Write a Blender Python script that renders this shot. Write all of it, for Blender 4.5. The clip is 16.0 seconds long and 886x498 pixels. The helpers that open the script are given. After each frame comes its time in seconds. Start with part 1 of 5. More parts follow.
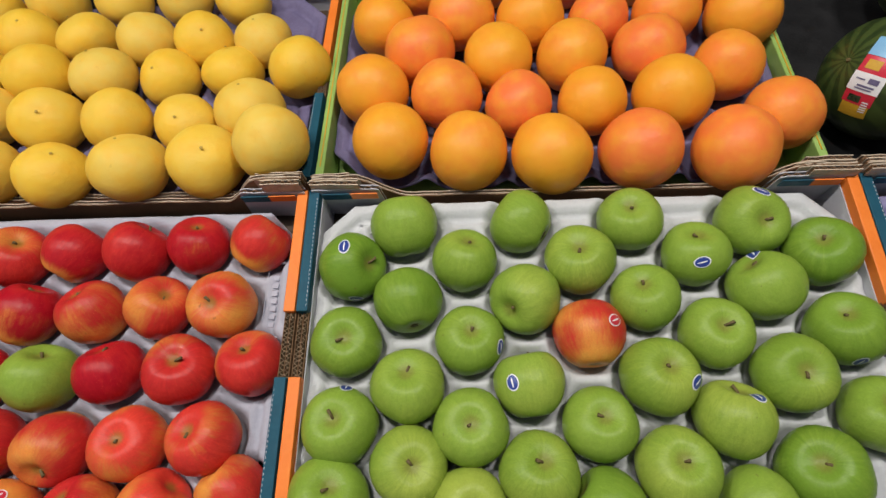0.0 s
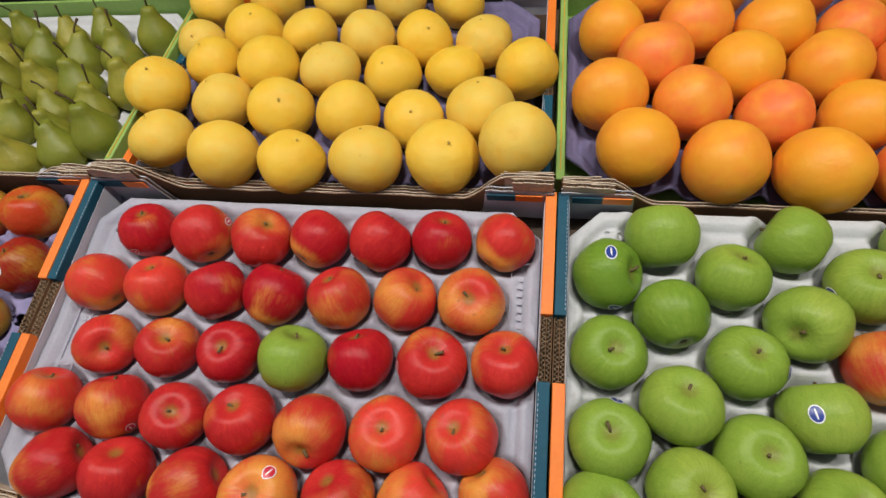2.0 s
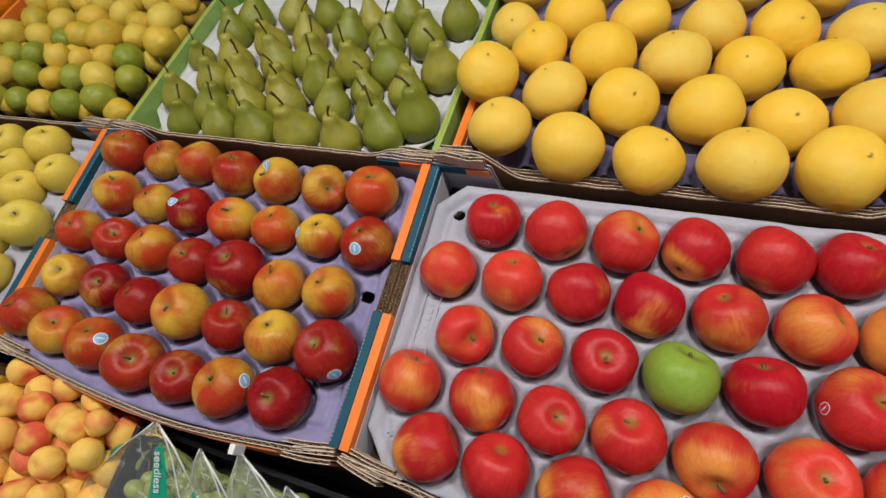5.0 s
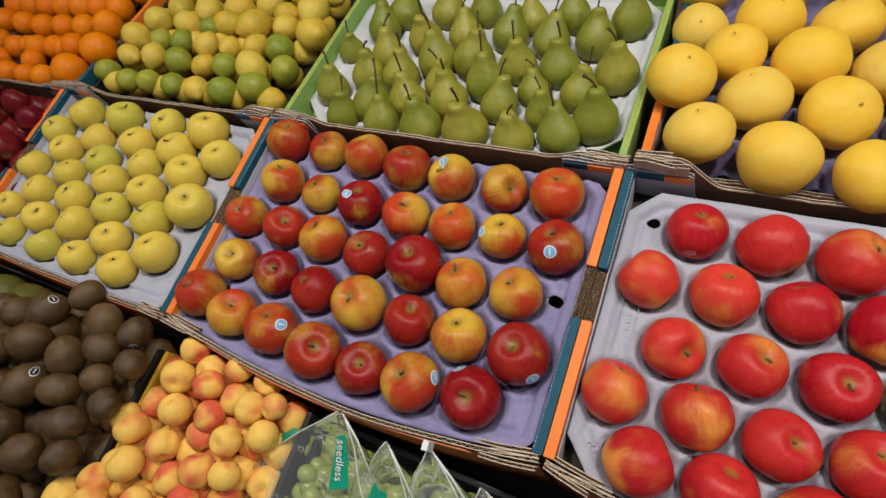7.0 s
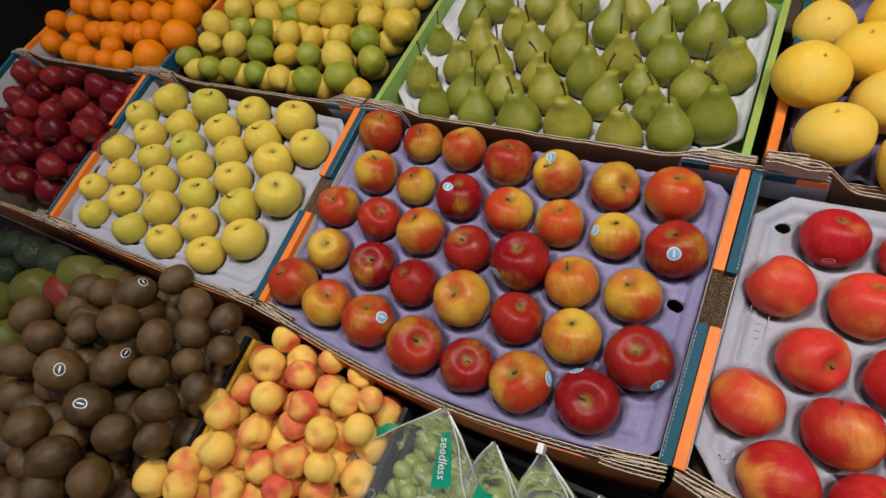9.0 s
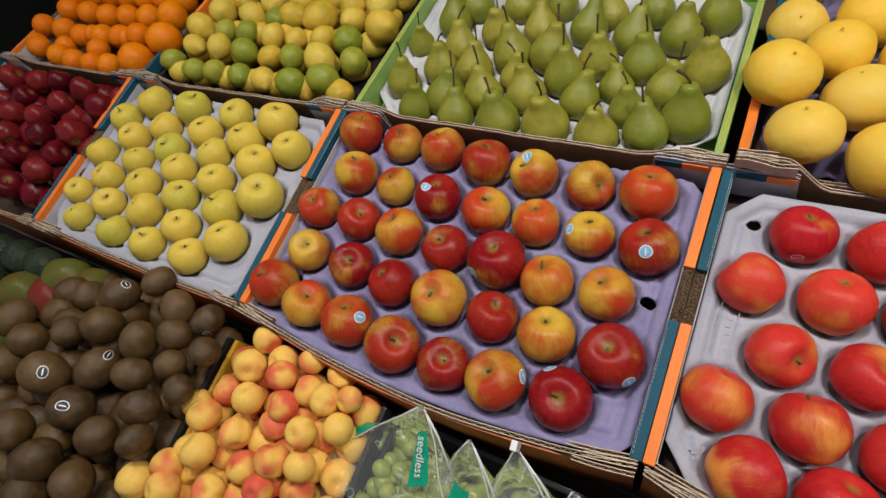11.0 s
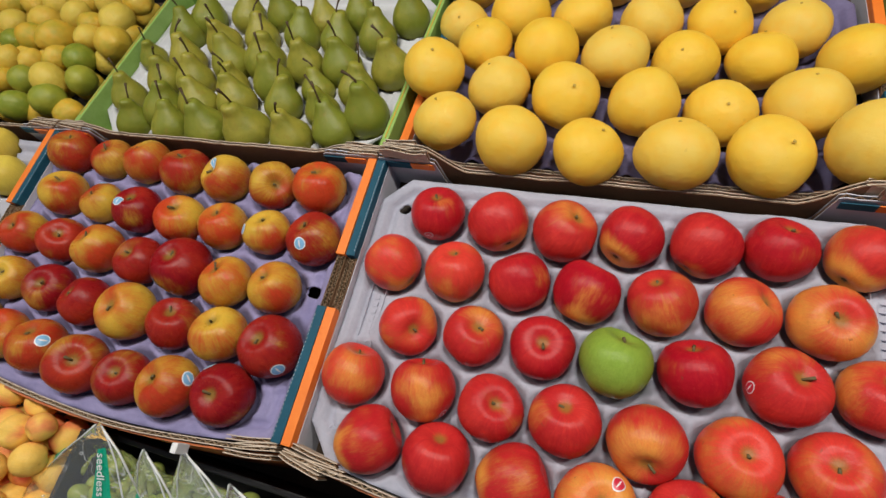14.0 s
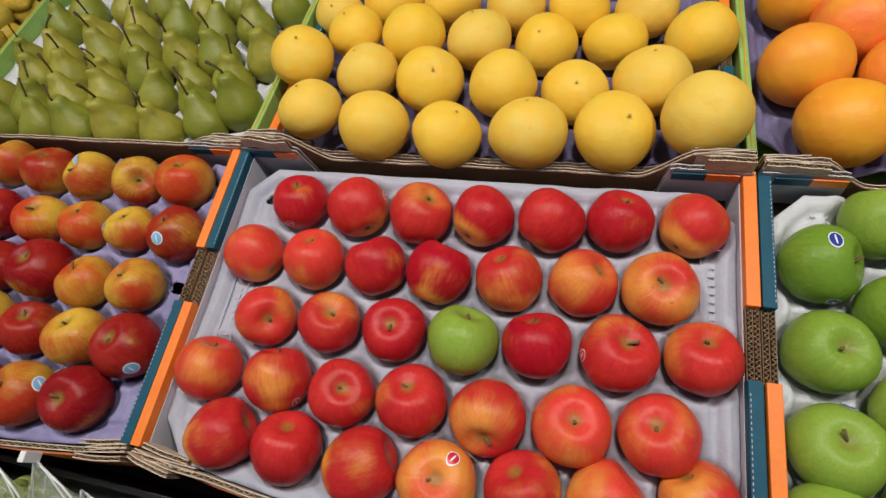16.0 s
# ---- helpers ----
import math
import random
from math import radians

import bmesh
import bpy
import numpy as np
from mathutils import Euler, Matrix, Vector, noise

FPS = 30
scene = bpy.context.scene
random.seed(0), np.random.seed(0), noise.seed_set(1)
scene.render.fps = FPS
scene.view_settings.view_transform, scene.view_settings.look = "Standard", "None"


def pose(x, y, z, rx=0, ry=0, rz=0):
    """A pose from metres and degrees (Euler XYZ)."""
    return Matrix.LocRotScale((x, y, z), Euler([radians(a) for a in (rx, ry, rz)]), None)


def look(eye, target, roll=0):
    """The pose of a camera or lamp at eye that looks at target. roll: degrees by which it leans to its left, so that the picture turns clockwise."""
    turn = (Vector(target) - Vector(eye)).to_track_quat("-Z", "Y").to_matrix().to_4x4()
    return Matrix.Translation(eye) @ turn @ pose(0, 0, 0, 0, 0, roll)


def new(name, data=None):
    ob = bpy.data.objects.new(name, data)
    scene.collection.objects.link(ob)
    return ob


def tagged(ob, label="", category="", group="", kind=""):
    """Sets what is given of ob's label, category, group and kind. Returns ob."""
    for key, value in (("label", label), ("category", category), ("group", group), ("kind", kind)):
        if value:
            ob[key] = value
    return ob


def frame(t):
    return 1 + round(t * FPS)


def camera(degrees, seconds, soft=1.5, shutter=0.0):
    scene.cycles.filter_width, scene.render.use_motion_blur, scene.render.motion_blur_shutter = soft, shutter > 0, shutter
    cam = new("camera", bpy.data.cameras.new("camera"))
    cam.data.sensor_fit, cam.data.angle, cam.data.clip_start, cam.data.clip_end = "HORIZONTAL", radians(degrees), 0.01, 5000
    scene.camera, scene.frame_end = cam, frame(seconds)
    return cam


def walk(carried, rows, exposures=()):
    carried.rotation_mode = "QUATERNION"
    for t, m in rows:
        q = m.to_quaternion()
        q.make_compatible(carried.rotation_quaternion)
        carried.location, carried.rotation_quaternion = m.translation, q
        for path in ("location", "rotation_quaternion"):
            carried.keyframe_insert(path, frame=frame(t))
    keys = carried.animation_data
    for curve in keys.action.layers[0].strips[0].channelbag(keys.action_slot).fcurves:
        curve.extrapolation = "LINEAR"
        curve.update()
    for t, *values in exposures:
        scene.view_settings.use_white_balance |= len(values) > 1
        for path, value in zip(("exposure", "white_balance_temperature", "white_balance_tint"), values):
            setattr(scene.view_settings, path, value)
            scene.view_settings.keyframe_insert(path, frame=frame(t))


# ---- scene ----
cam = camera(80.5, 16.0, soft=1.5)
# The fruit stand slopes towards the customer. All things are laid out in the stand's own frame:
# x along the row of boxes, y up the slope, z off the slope; its origin is a corner of the red apples' box.
SLOPE = 22.0
STAND = pose(0, 0, 0.95, SLOPE, 0, 0)
# seconds, eye, a place looked at, roll, in the stand's frame
PATH = [
    (0, (0.7916, -0.2887, 0.5210), (0.7217, 0.0893, -0.4022), -11.00),
    (0.5, (0.7197, -0.2825, 0.5229), (0.6277, 0.0858, -0.4022), -12.94),
    (1, (0.6676, -0.2899, 0.5267), (0.5470, 0.0921, -0.3895), -15.10),
    (1.5, (0.6195, -0.2960, 0.5242), (0.4740, 0.0912, -0.3862), -16.87),
    (2, (0.5719, -0.3055, 0.5222), (0.4031, 0.0916, -0.3799), -17.95),
    (2.5, (0.5299, -0.3055, 0.5289), (0.3395, 0.0862, -0.3712), -19.78),
    (3, (0.4696, -0.3044, 0.5311), (0.2397, 0.0681, -0.3680), -23.88),
    (3.5, (0.4145, -0.3092, 0.5375), (0.1629, 0.0529, -0.3600), -25.70),
    (4, (0.3562, -0.3181, 0.5364), (0.0770, 0.0315, -0.3579), -28.11),
    (4.5, (0.3127, -0.3218, 0.5507), (0.0043, 0.0210, -0.3367), -30.28),
    (5, (0.2610, -0.3274, 0.5617), (-0.0792, 0.0014, -0.3193), -32.91),
    (5.6, (0.2018, -0.3394, 0.5761), (-0.1639, -0.0219, -0.2994), -34.66),
    (6.25, (0.1413, -0.3551, 0.5931), (-0.2454, -0.0481, -0.2773), -35.80),
    (6.9, (0.0869, -0.3720, 0.6086), (-0.3157, -0.0737, -0.2571), -36.40),
    (7.5, (0.0441, -0.3875, 0.6188), (-0.3707, -0.0952, -0.2429), -36.68),
    (8, (0.0167, -0.3999, 0.6214), (-0.4155, -0.1112, -0.2329), -37.24),
    (8.5, (-0.0095, -0.4092, 0.6259), (-0.4418, -0.1240, -0.2296), -37.06),
    (9.2, (-0.0350, -0.4188, 0.6299), (-0.4768, -0.1383, -0.2224), -37.43),
    (9.8, (-0.0437, -0.4216, 0.6321), (-0.4900, -0.1439, -0.2190), -37.71),
    (10.4, (-0.0344, -0.4179, 0.6307), (-0.4795, -0.1401, -0.2209), -37.83),
    (11, (-0.0013, -0.4065, 0.6236), (-0.4378, -0.1242, -0.2307), -37.65),
    (11.5, (0.0394, -0.3927, 0.6134), (-0.3855, -0.1035, -0.2444), -37.29),
    (12, (0.1041, -0.3719, 0.5984), (-0.3021, -0.0720, -0.2648), -36.63),
    (12.5, (0.1642, -0.3560, 0.5829), (-0.2228, -0.0435, -0.2846), -35.57),
    (13, (0.2210, -0.3437, 0.5667), (-0.1416, -0.0162, -0.3058), -33.83),
    (13.5, (0.2654, -0.3366, 0.5568), (-0.0734, 0.0019, -0.3211), -32.16),
    (14, (0.3087, -0.3300, 0.5464), (-0.0031, 0.0162, -0.3385), -30.39),
    (14.5, (0.3482, -0.3256, 0.5365), (0.0574, 0.0259, -0.3534), -29.06),
    (15, (0.3904, -0.3182, 0.5263), (0.1116, 0.0345, -0.3669), -28.80),
    (15.5, (0.4142, -0.3183, 0.5153), (0.1460, 0.0378, -0.3798), -28.14),
    (16, (0.4319, -0.3195, 0.5084), (0.1776, 0.0417, -0.3887), -26.86),
]
walk(cam, [(t, STAND @ look(eye, target, roll)) for t, eye, target, roll in PATH])

# ---- light ----
world = bpy.data.worlds.new("sky")
scene.world = world
world.use_nodes = True
_wn = world.node_tree
_sky = _wn.nodes.new("ShaderNodeTexSky")
_sky.sky_type = 'NISHITA'
_sky.sun_disc = False
_sky.sun_elevation, _sky.sun_rotation = radians(48), radians(215)
_wn.links.new(_sky.outputs[0], _wn.nodes["Background"].inputs[0])
_wn.nodes["Background"].inputs[1].default_value = 0.030
LAMP = 13.0  # watts of a lamp over the stand

# ---- node helpers ----


def mat_new(name, rough=0.5, spec=0.5):
    m = bpy.data.materials.new(name)
    m.use_nodes = True
    b = m.node_tree.nodes["Principled BSDF"]
    b.inputs["Roughness"].default_value = rough
    b.inputs["Specular IOR Level"].default_value = spec
    return m, m.node_tree, b


def nd(nt, kind, sets=None, **links):
    n = nt.nodes.new("ShaderNode" + kind)
    for k, v in (sets or {}).items():
        if k in n.inputs:
            n.inputs[k].default_value = v
    for k, v in links.items():
        key = int(k[1:]) if k[0] == "i" and k[1:].isdigit() else k
        nt.links.new(v, n.inputs[key])
    return n


def math_n(nt, op, a, b=None, c=None, clamp=False):
    n = nt.nodes.new("ShaderNodeMath")
    n.operation, n.use_clamp = op, clamp
    for i, v in enumerate((a, b, c)):
        if v is None:
            continue
        if isinstance(v, (int, float)):
            n.inputs[i].default_value = v
        else:
            nt.links.new(v, n.inputs[i])
    return n.outputs[0]


def mix_c(nt, f, a, b, blend='MIX'):
    n = nt.nodes.new("ShaderNodeMix")
    n.data_type, n.blend_type = 'RGBA', blend
    for s, v in ((n.inputs[0], f), (n.inputs[6], a), (n.inputs[7], b)):
        if isinstance(v, (int, float)):
            s.default_value = v
        elif isinstance(v, tuple):
            s.default_value = (*v, 1)
        else:
            nt.links.new(v, s)
    return n.outputs[2]


def smooth(nt, v, lo, hi):
    n = nt.nodes.new("ShaderNodeMapRange")
    n.interpolation_type = 'SMOOTHSTEP'
    nt.links.new(v, n.inputs[0])
    n.inputs[1].default_value, n.inputs[2].default_value = lo, hi
    return n.outputs[0]


def noise_n(nt, vec, scale, detail=3.0, rough=0.55):
    n = nt.nodes.new("ShaderNodeTexNoise")
    n.inputs["Scale"].default_value, n.inputs["Detail"].default_value, n.inputs["Roughness"].default_value = scale, detail, rough
    nt.links.new(vec, n.inputs["Vector"])
    return n.outputs[0]


def bump(nt, b, height, strength, dist):
    n = nt.nodes.new("ShaderNodeBump")
    n.inputs["Strength"].default_value, n.inputs["Distance"].default_value = strength, dist
    nt.links.new(height, n.inputs["Height"])
    nt.links.new(n.outputs[0], b.inputs["Normal"])


def obj_coords(nt, spread=23.0):
    """Object coordinates, and the same pushed apart by each object's random number."""
    tc = nt.nodes.new("ShaderNodeTexCoord")
    oi = nt.nodes.new("ShaderNodeObjectInfo")
    off = math_n(nt, 'MULTIPLY', oi.outputs["Random"], spread)
    v = nt.nodes.new("ShaderNodeVectorMath")
    v.operation = 'ADD'
    nt.links.new(tc.outputs["Object"], v.inputs[0])
    cb = nd(nt, "CombineXYZ", i0=off, i1=off, i2=off)
    nt.links.new(cb.outputs[0], v.inputs[1])
    return tc.outputs["Object"], v.outputs[0], oi.outputs["Random"]


def skin_mat(name, ground, ground2, blush, blush2, bias, spread, streak=0.5, rough=0.3, cup=(0.30, 0.30, 0.06), dots=0.25, soft=0.22, cup_size=0.34):
    """Apple skin: a ground colour with a streaky blush, a greenish cup round the stem, pale dots and a waxy gloss."""
    m, nt, b = mat_new(name, rough, 0.20)
    raw, vec, rnd = obj_coords(nt)
    sx = nd(nt, "SeparateXYZ", i0=raw)
    x, y, z = sx.outputs
    rho = math_n(nt, 'SQRT', math_n(nt, 'ADD', math_n(nt, 'MULTIPLY', x, x), math_n(nt, 'MULTIPLY', y, y)))
    safe = math_n(nt, 'MAXIMUM', rho, 0.05)
    off = math_n(nt, 'MULTIPLY', rnd, 31.0)
    ring = nd(nt, "CombineXYZ", i0=math_n(nt, 'ADD', math_n(nt, 'DIVIDE', x, safe), off), i1=math_n(nt, 'DIVIDE', y, safe), i2=math_n(nt, 'MULTIPLY', z, 0.30))
    fine = noise_n(nt, ring.outputs[0], 8.5, 7.0, 0.76)
    big = noise_n(nt, vec, 0.55, 2.0, 0.5)
    mid = noise_n(nt, vec, 3.0, 4.0, 0.6)
    own = nt.nodes.new("ShaderNodeObjectInfo")  # its colour holds how far the blush reaches, and its tone
    sc = nd(nt, "SeparateColor", i0=own.outputs["Color"])
    v = math_n(nt, 'MULTIPLY_ADD', math_n(nt, 'SUBTRACT', sc.outputs[0], 0.5), spread, 0.5)
    v = math_n(nt, 'ADD', v, math_n(nt, 'MULTIPLY', math_n(nt, 'SUBTRACT', big, 0.5), bias))
    v = math_n(nt, 'ADD', v, math_n(nt, 'MULTIPLY', math_n(nt, 'SUBTRACT', fine, 0.5), streak))
    v = math_n(nt, 'ADD', v, math_n(nt, 'MULTIPLY', math_n(nt, 'SUBTRACT', mid, 0.5), 0.18))
    v = math_n(nt, 'SUBTRACT', v, math_n(nt, 'MULTIPLY', smooth(nt, math_n(nt, 'MULTIPLY_ADD', big, 0.6, z), -0.15, -0.62), 0.55))  # paler round the eye
    f = smooth(nt, v, 0.5 - soft, 0.5 + soft)
    g = mix_c(nt, mid, ground, ground2)
    tone = math_n(nt, 'ADD', math_n(nt, 'POWER', sc.outputs[1], 1.5), math_n(nt, 'MULTIPLY', math_n(nt, 'SUBTRACT', fine, 0.5), 0.85))
    tone = math_n(nt, 'ADD', tone, math_n(nt, 'MULTIPLY', math_n(nt, 'SUBTRACT', big, 0.5), 1.3), clamp=True)
    r = mix_c(nt, tone, blush, blush2)
    col = mix_c(nt, f, g, r)
    cupf = math_n(nt, 'MULTIPLY', smooth(nt, math_n(nt, 'ADD', rho, math_n(nt, 'MULTIPLY', fine, 0.22)), cup_size + 0.14, cup_size - 0.08), 0.78)
    col = mix_c(nt, cupf, col, cup)
    vo = nt.nodes.new("ShaderNodeTexVoronoi")
    vo.inputs["Scale"].default_value = 13.0
    nt.links.new(vec, vo.inputs["Vector"])
    dot = math_n(nt, 'MULTIPLY', smooth(nt, vo.outputs["Distance"], 0.16, 0.05), dots)
    col = mix_c(nt, dot, col, tuple(min(1, c * 1.15 + 0.08) for c in ground))
    spot = math_n(nt, 'MULTIPLY', smooth(nt, noise_n(nt, vec, 5.5, 2.0), 0.73, 0.78), 0.45)
    col = mix_c(nt, spot, col, (0.12, 0.07, 0.03))
    grain = math_n(nt, 'MULTIPLY_ADD', noise_n(nt, vec, 24.0, 4.0, 0.7), 0.55, math_n(nt, 'MULTIPLY_ADD', fine, 0.5, 0.48))
    gv = nd(nt, "CombineXYZ", i0=grain, i1=grain, i2=grain)
    col = mix_c(nt, 0.8, col, gv.outputs[0], 'MULTIPLY')
    nt.links.new(col, b.inputs["Base Color"])
    nt.links.new(math_n(nt, 'MULTIPLY_ADD', mid, 0.26, rough - 0.11), b.inputs["Roughness"])
    bump(nt, b, math_n(nt, 'ADD', noise_n(nt, vec, 6.0, 2.0), math_n(nt, 'MULTIPLY', noise_n(nt, vec, 30.0, 3.0), 0.35)), 0.09, 0.02)
    b.inputs["Subsurface Weight"].default_value = 0.0
    b.inputs["Subsurface Radius"].default_value = (0.006, 0.003, 0.002)
    return m


def peel_mat(name, a, c, tint, rough=0.42, pores=42.0, pore_depth=0.25, blemish=0.3, green=None, speck=0.0):
    """Citrus peel and other plain skins: two colours in soft clouds, each fruit a little different, with pores."""
    m, nt, b = mat_new(name, rough, 0.4)
    raw, vec, rnd = obj_coords(nt)
    big = noise_n(nt, vec, 1.1, 3.0)
    side = math_n(nt, 'FRACT', math_n(nt, 'MULTIPLY', rnd, 9.7))
    f = smooth(nt, math_n(nt, 'ADD', big, math_n(nt, 'MULTIPLY', math_n(nt, 'SUBTRACT', side, 0.5), 0.75)), 0.05, 0.95)
    col = mix_c(nt, f, a, c)
    col = mix_c(nt, math_n(nt, 'MULTIPLY', smooth(nt, noise_n(nt, vec, 2.0, 4.0), 0.35, 0.8), 0.5), col, tint)
    if speck:
        sp = nt.nodes.new("ShaderNodeTexVoronoi")
        sp.inputs["Scale"].default_value = 11.0
        nt.links.new(vec, sp.inputs["Vector"])
        col = mix_c(nt, math_n(nt, 'MULTIPLY', smooth(nt, sp.outputs["Distance"], 0.17, 0.06), speck), col, (0.10, 0.08, 0.02))
        col = mix_c(nt, math_n(nt, 'MULTIPLY', smooth(nt, noise_n(nt, vec, 1.6, 5.0, 0.7), 0.56, 0.72), 0.45), col, (0.30, 0.19, 0.04))
    if green:
        col = mix_c(nt, smooth(nt, math_n(nt, 'ADD', noise_n(nt, vec, 0.9, 2.0), math_n(nt, 'MULTIPLY', side, 0.55)), 0.85, 1.30), col, green)
    spot = math_n(nt, 'MULTIPLY', smooth(nt, noise_n(nt, vec, 6.0, 3.0), 0.68, 0.76), blemish)
    col = mix_c(nt, spot, col, (0.25, 0.13, 0.03))
    nt.links.new(col, b.inputs["Base Color"])
    vo = nt.nodes.new("ShaderNodeTexVoronoi")
    vo.inputs["Scale"].default_value = pores
    nt.links.new(vec, vo.inputs["Vector"])
    h = math_n(nt, 'ADD', smooth(nt, vo.outputs["Distance"], 0.0, 0.45), math_n(nt, 'MULTIPLY', noise_n(nt, vec, 5.0, 2.0), 0.5))
    bump(nt, b, h, pore_depth, 0.015)
    b.inputs["Subsurface Weight"].default_value = 0.05
    b.inputs["Subsurface Radius"].default_value = (0.006, 0.003, 0.001)
    return m


def plain_mat(name, c, c2, scale=30.0, rough=0.6, spec=0.35, bump_s=0.15, stain=0.25, stain_c=(0.12, 0.08, 0.05), fine=220.0):
    """Board, pulp, plastic and paint: two close colours, faint stains and fine relief, in metres."""
    m, nt, b = mat_new(name, rough, spec)
    tc = nt.nodes.new("ShaderNodeTexCoord")
    oi = nt.nodes.new("ShaderNodeObjectInfo")
    vec = tc.outputs["Object"]
    n1 = noise_n(nt, vec, scale, 4.0, 0.6)
    n2 = noise_n(nt, vec, fine, 3.0, 0.6)
    col = mix_c(nt, smooth(nt, math_n(nt, 'MULTIPLY_ADD', n2, 0.35, math_n(nt, 'MULTIPLY', n1, 0.75)), 0.3, 0.8), c, c2)
    col = mix_c(nt, math_n(nt, 'MULTIPLY', smooth(nt, noise_n(nt, vec, scale * 0.35, 5.0, 0.7), 0.56, 0.78), stain), col, stain_c)
    nt.links.new(col, b.inputs["Base Color"])
    nt.links.new(math_n(nt, 'MULTIPLY_ADD', n1, 0.25, rough - 0.12), b.inputs["Roughness"])
    bump(nt, b, math_n(nt, 'ADD', n2, n1), bump_s, 0.002)
    return m


M_RED = skin_mat("red_apple_skin", (0.76, 0.20, 0.038), (0.78, 0.42, 0.08), (0.39, 0.006, 0.017), (0.68, 0.052, 0.034), 2.5, 1.25, 0.95, 0.32, (0.26, 0.15, 0.03), 0.28, 0.44, 0.25)
M_BI = skin_mat("bicolour_apple_skin", (0.68, 0.35, 0.036), (0.56, 0.41, 0.055), (0.23, 0.005, 0.010), (0.50, 0.050, 0.015), 2.5, 1.2, 1.05, 0.28, (0.22, 0.15, 0.03), 0.26, 0.46, 0.27)
M_GREEN = skin_mat("green_apple_skin", (0.19, 0.315, 0.036), (0.28, 0.39, 0.060), (0.145, 0.265, 0.026), (0.33, 0.41, 0.065), 1.3, 0.8, 0.3, 0.34, (0.20, 0.21, 0.04), 0.24, 0.5, 0.28)
M_GOLD = skin_mat("golden_apple_skin", (0.68, 0.52, 0.085), (0.72, 0.49, 0.070), (0.50, 0.46, 0.065), (0.68, 0.50, 0.075), 1.3, 1.0, 0.3, 0.38, (0.26, 0.20, 0.04), 0.18, 0.45, 0.26)
M_DARK = skin_mat("dark_red_apple_skin", (0.17, 0.010, 0.012), (0.22, 0.02, 0.02), (0.055, 0.002, 0.006), (0.13, 0.005, 0.012), 1.0, 1.0, 0.9, 0.26, (0.24, 0.12, 0.04), 0.14, 0.4)
M_POMELO = peel_mat("yellow_grapefruit_peel", (0.82, 0.52, 0.046), (0.76, 0.535, 0.10), (0.84, 0.43, 0.020), 0.52, 40, 0.16, 0.14)
M_GRAPEFRUIT = peel_mat("orange_grapefruit_peel", (0.86, 0.36, 0.024), (0.86, 0.18, 0.045), (0.88, 0.43, 0.04), 0.44, 44, 0.14, 0.10)
M_ORANGE = peel_mat("orange_peel", (0.80, 0.19, 0.001), (0.82, 0.24, 0.002), (0.74, 0.15, 0.001), 0.38, 34, 0.3, 0.05)
M_LEMON = peel_mat("lemon_peel", (0.70, 0.52, 0.080), (0.70, 0.41, 0.032), (0.58, 0.48, 0.07), 0.40, 30, 0.3, 0.15, (0.34, 0.34, 0.03))
M_LIME = peel_mat("lime_peel", (0.20, 0.255, 0.022), (0.37, 0.36, 0.040), (0.42, 0.39, 0.05), 0.36, 30, 0.25, 0.1)
M_PEAR = peel_mat("pear_skin", (0.20, 0.225, 0.024), (0.37, 0.32, 0.046), (0.155, 0.185, 0.018), 0.42, 36, 0.14, 0.6, None, 0.8)
M_KIWI = peel_mat("kiwi_skin", (0.112, 0.060, 0.019), (0.044, 0.023, 0.008), (0.19, 0.105, 0.034), 0.40, 90, 0.30, 0.45)
M_APRICOT = skin_mat("apricot_skin", (0.84, 0.48, 0.070), (0.88, 0.60, 0.16), (0.64, 0.060, 0.045), (0.80, 0.20, 0.09), 2.3, 1.2, 0.15, 0.5, (0.50, 0.22, 0.05), 0.12, 0.36, 0.12)
M_MANGO = skin_mat("mango_skin", (0.085, 0.10, 0.02), (0.13, 0.12, 0.025), (0.17, 0.018, 0.014), (0.20, 0.05, 0.02), 1.5, 1.0, 0.1, 0.35, (0.2, 0.2, 0.05), 0.2, 0.3, 0.1)
M_AVOCADO = peel_mat("avocado_skin", (0.02, 0.03, 0.015), (0.03, 0.045, 0.02), (0.015, 0.02, 0.01), 0.4, 22, 0.6, 0.1)
M_GRAPE = peel_mat("green_grape_skin", (0.25, 0.31, 0.070), (0.36, 0.40, 0.11), (0.21, 0.26, 0.05), 0.22, 60, 0.02, 0.1)
M_RED_GRAPE = peel_mat("red_grape_skin", (0.06, 0.012, 0.02), (0.09, 0.015, 0.02), (0.04, 0.01, 0.02), 0.25, 60, 0.02, 0.1)
for _m, _t in ((M_KIWI, 0.5), (M_ORANGE, 0.25), (M_POMELO, 0.28), (M_GRAPEFRUIT, 0.32)):
    _m.node_tree.nodes["Principled BSDF"].inputs["Specular IOR Level"].default_value = _t
for _m, _t in ((M_GRAPE, 0.35),):
    _m.node_tree.nodes["Principled BSDF"].inputs["Subsurface Weight"].default_value = _t
M_STEM = plain_mat("stem_wood", (0.085, 0.062, 0.026), (0.17, 0.125, 0.05), 400, 0.7)
M_PEAR_STEM = plain_mat("pear_stem_wood", (0.04, 0.025, 0.012), (0.09, 0.055, 0.02), 400, 0.6)
M_CALYX = plain_mat("dried_calyx", (0.05, 0.04, 0.02), (0.12, 0.10, 0.04), 600, 0.8)
M_BUTTON = plain_mat("dried_navel", (0.40, 0.26, 0.05), (0.52, 0.35, 0.07), 400, 0.8)
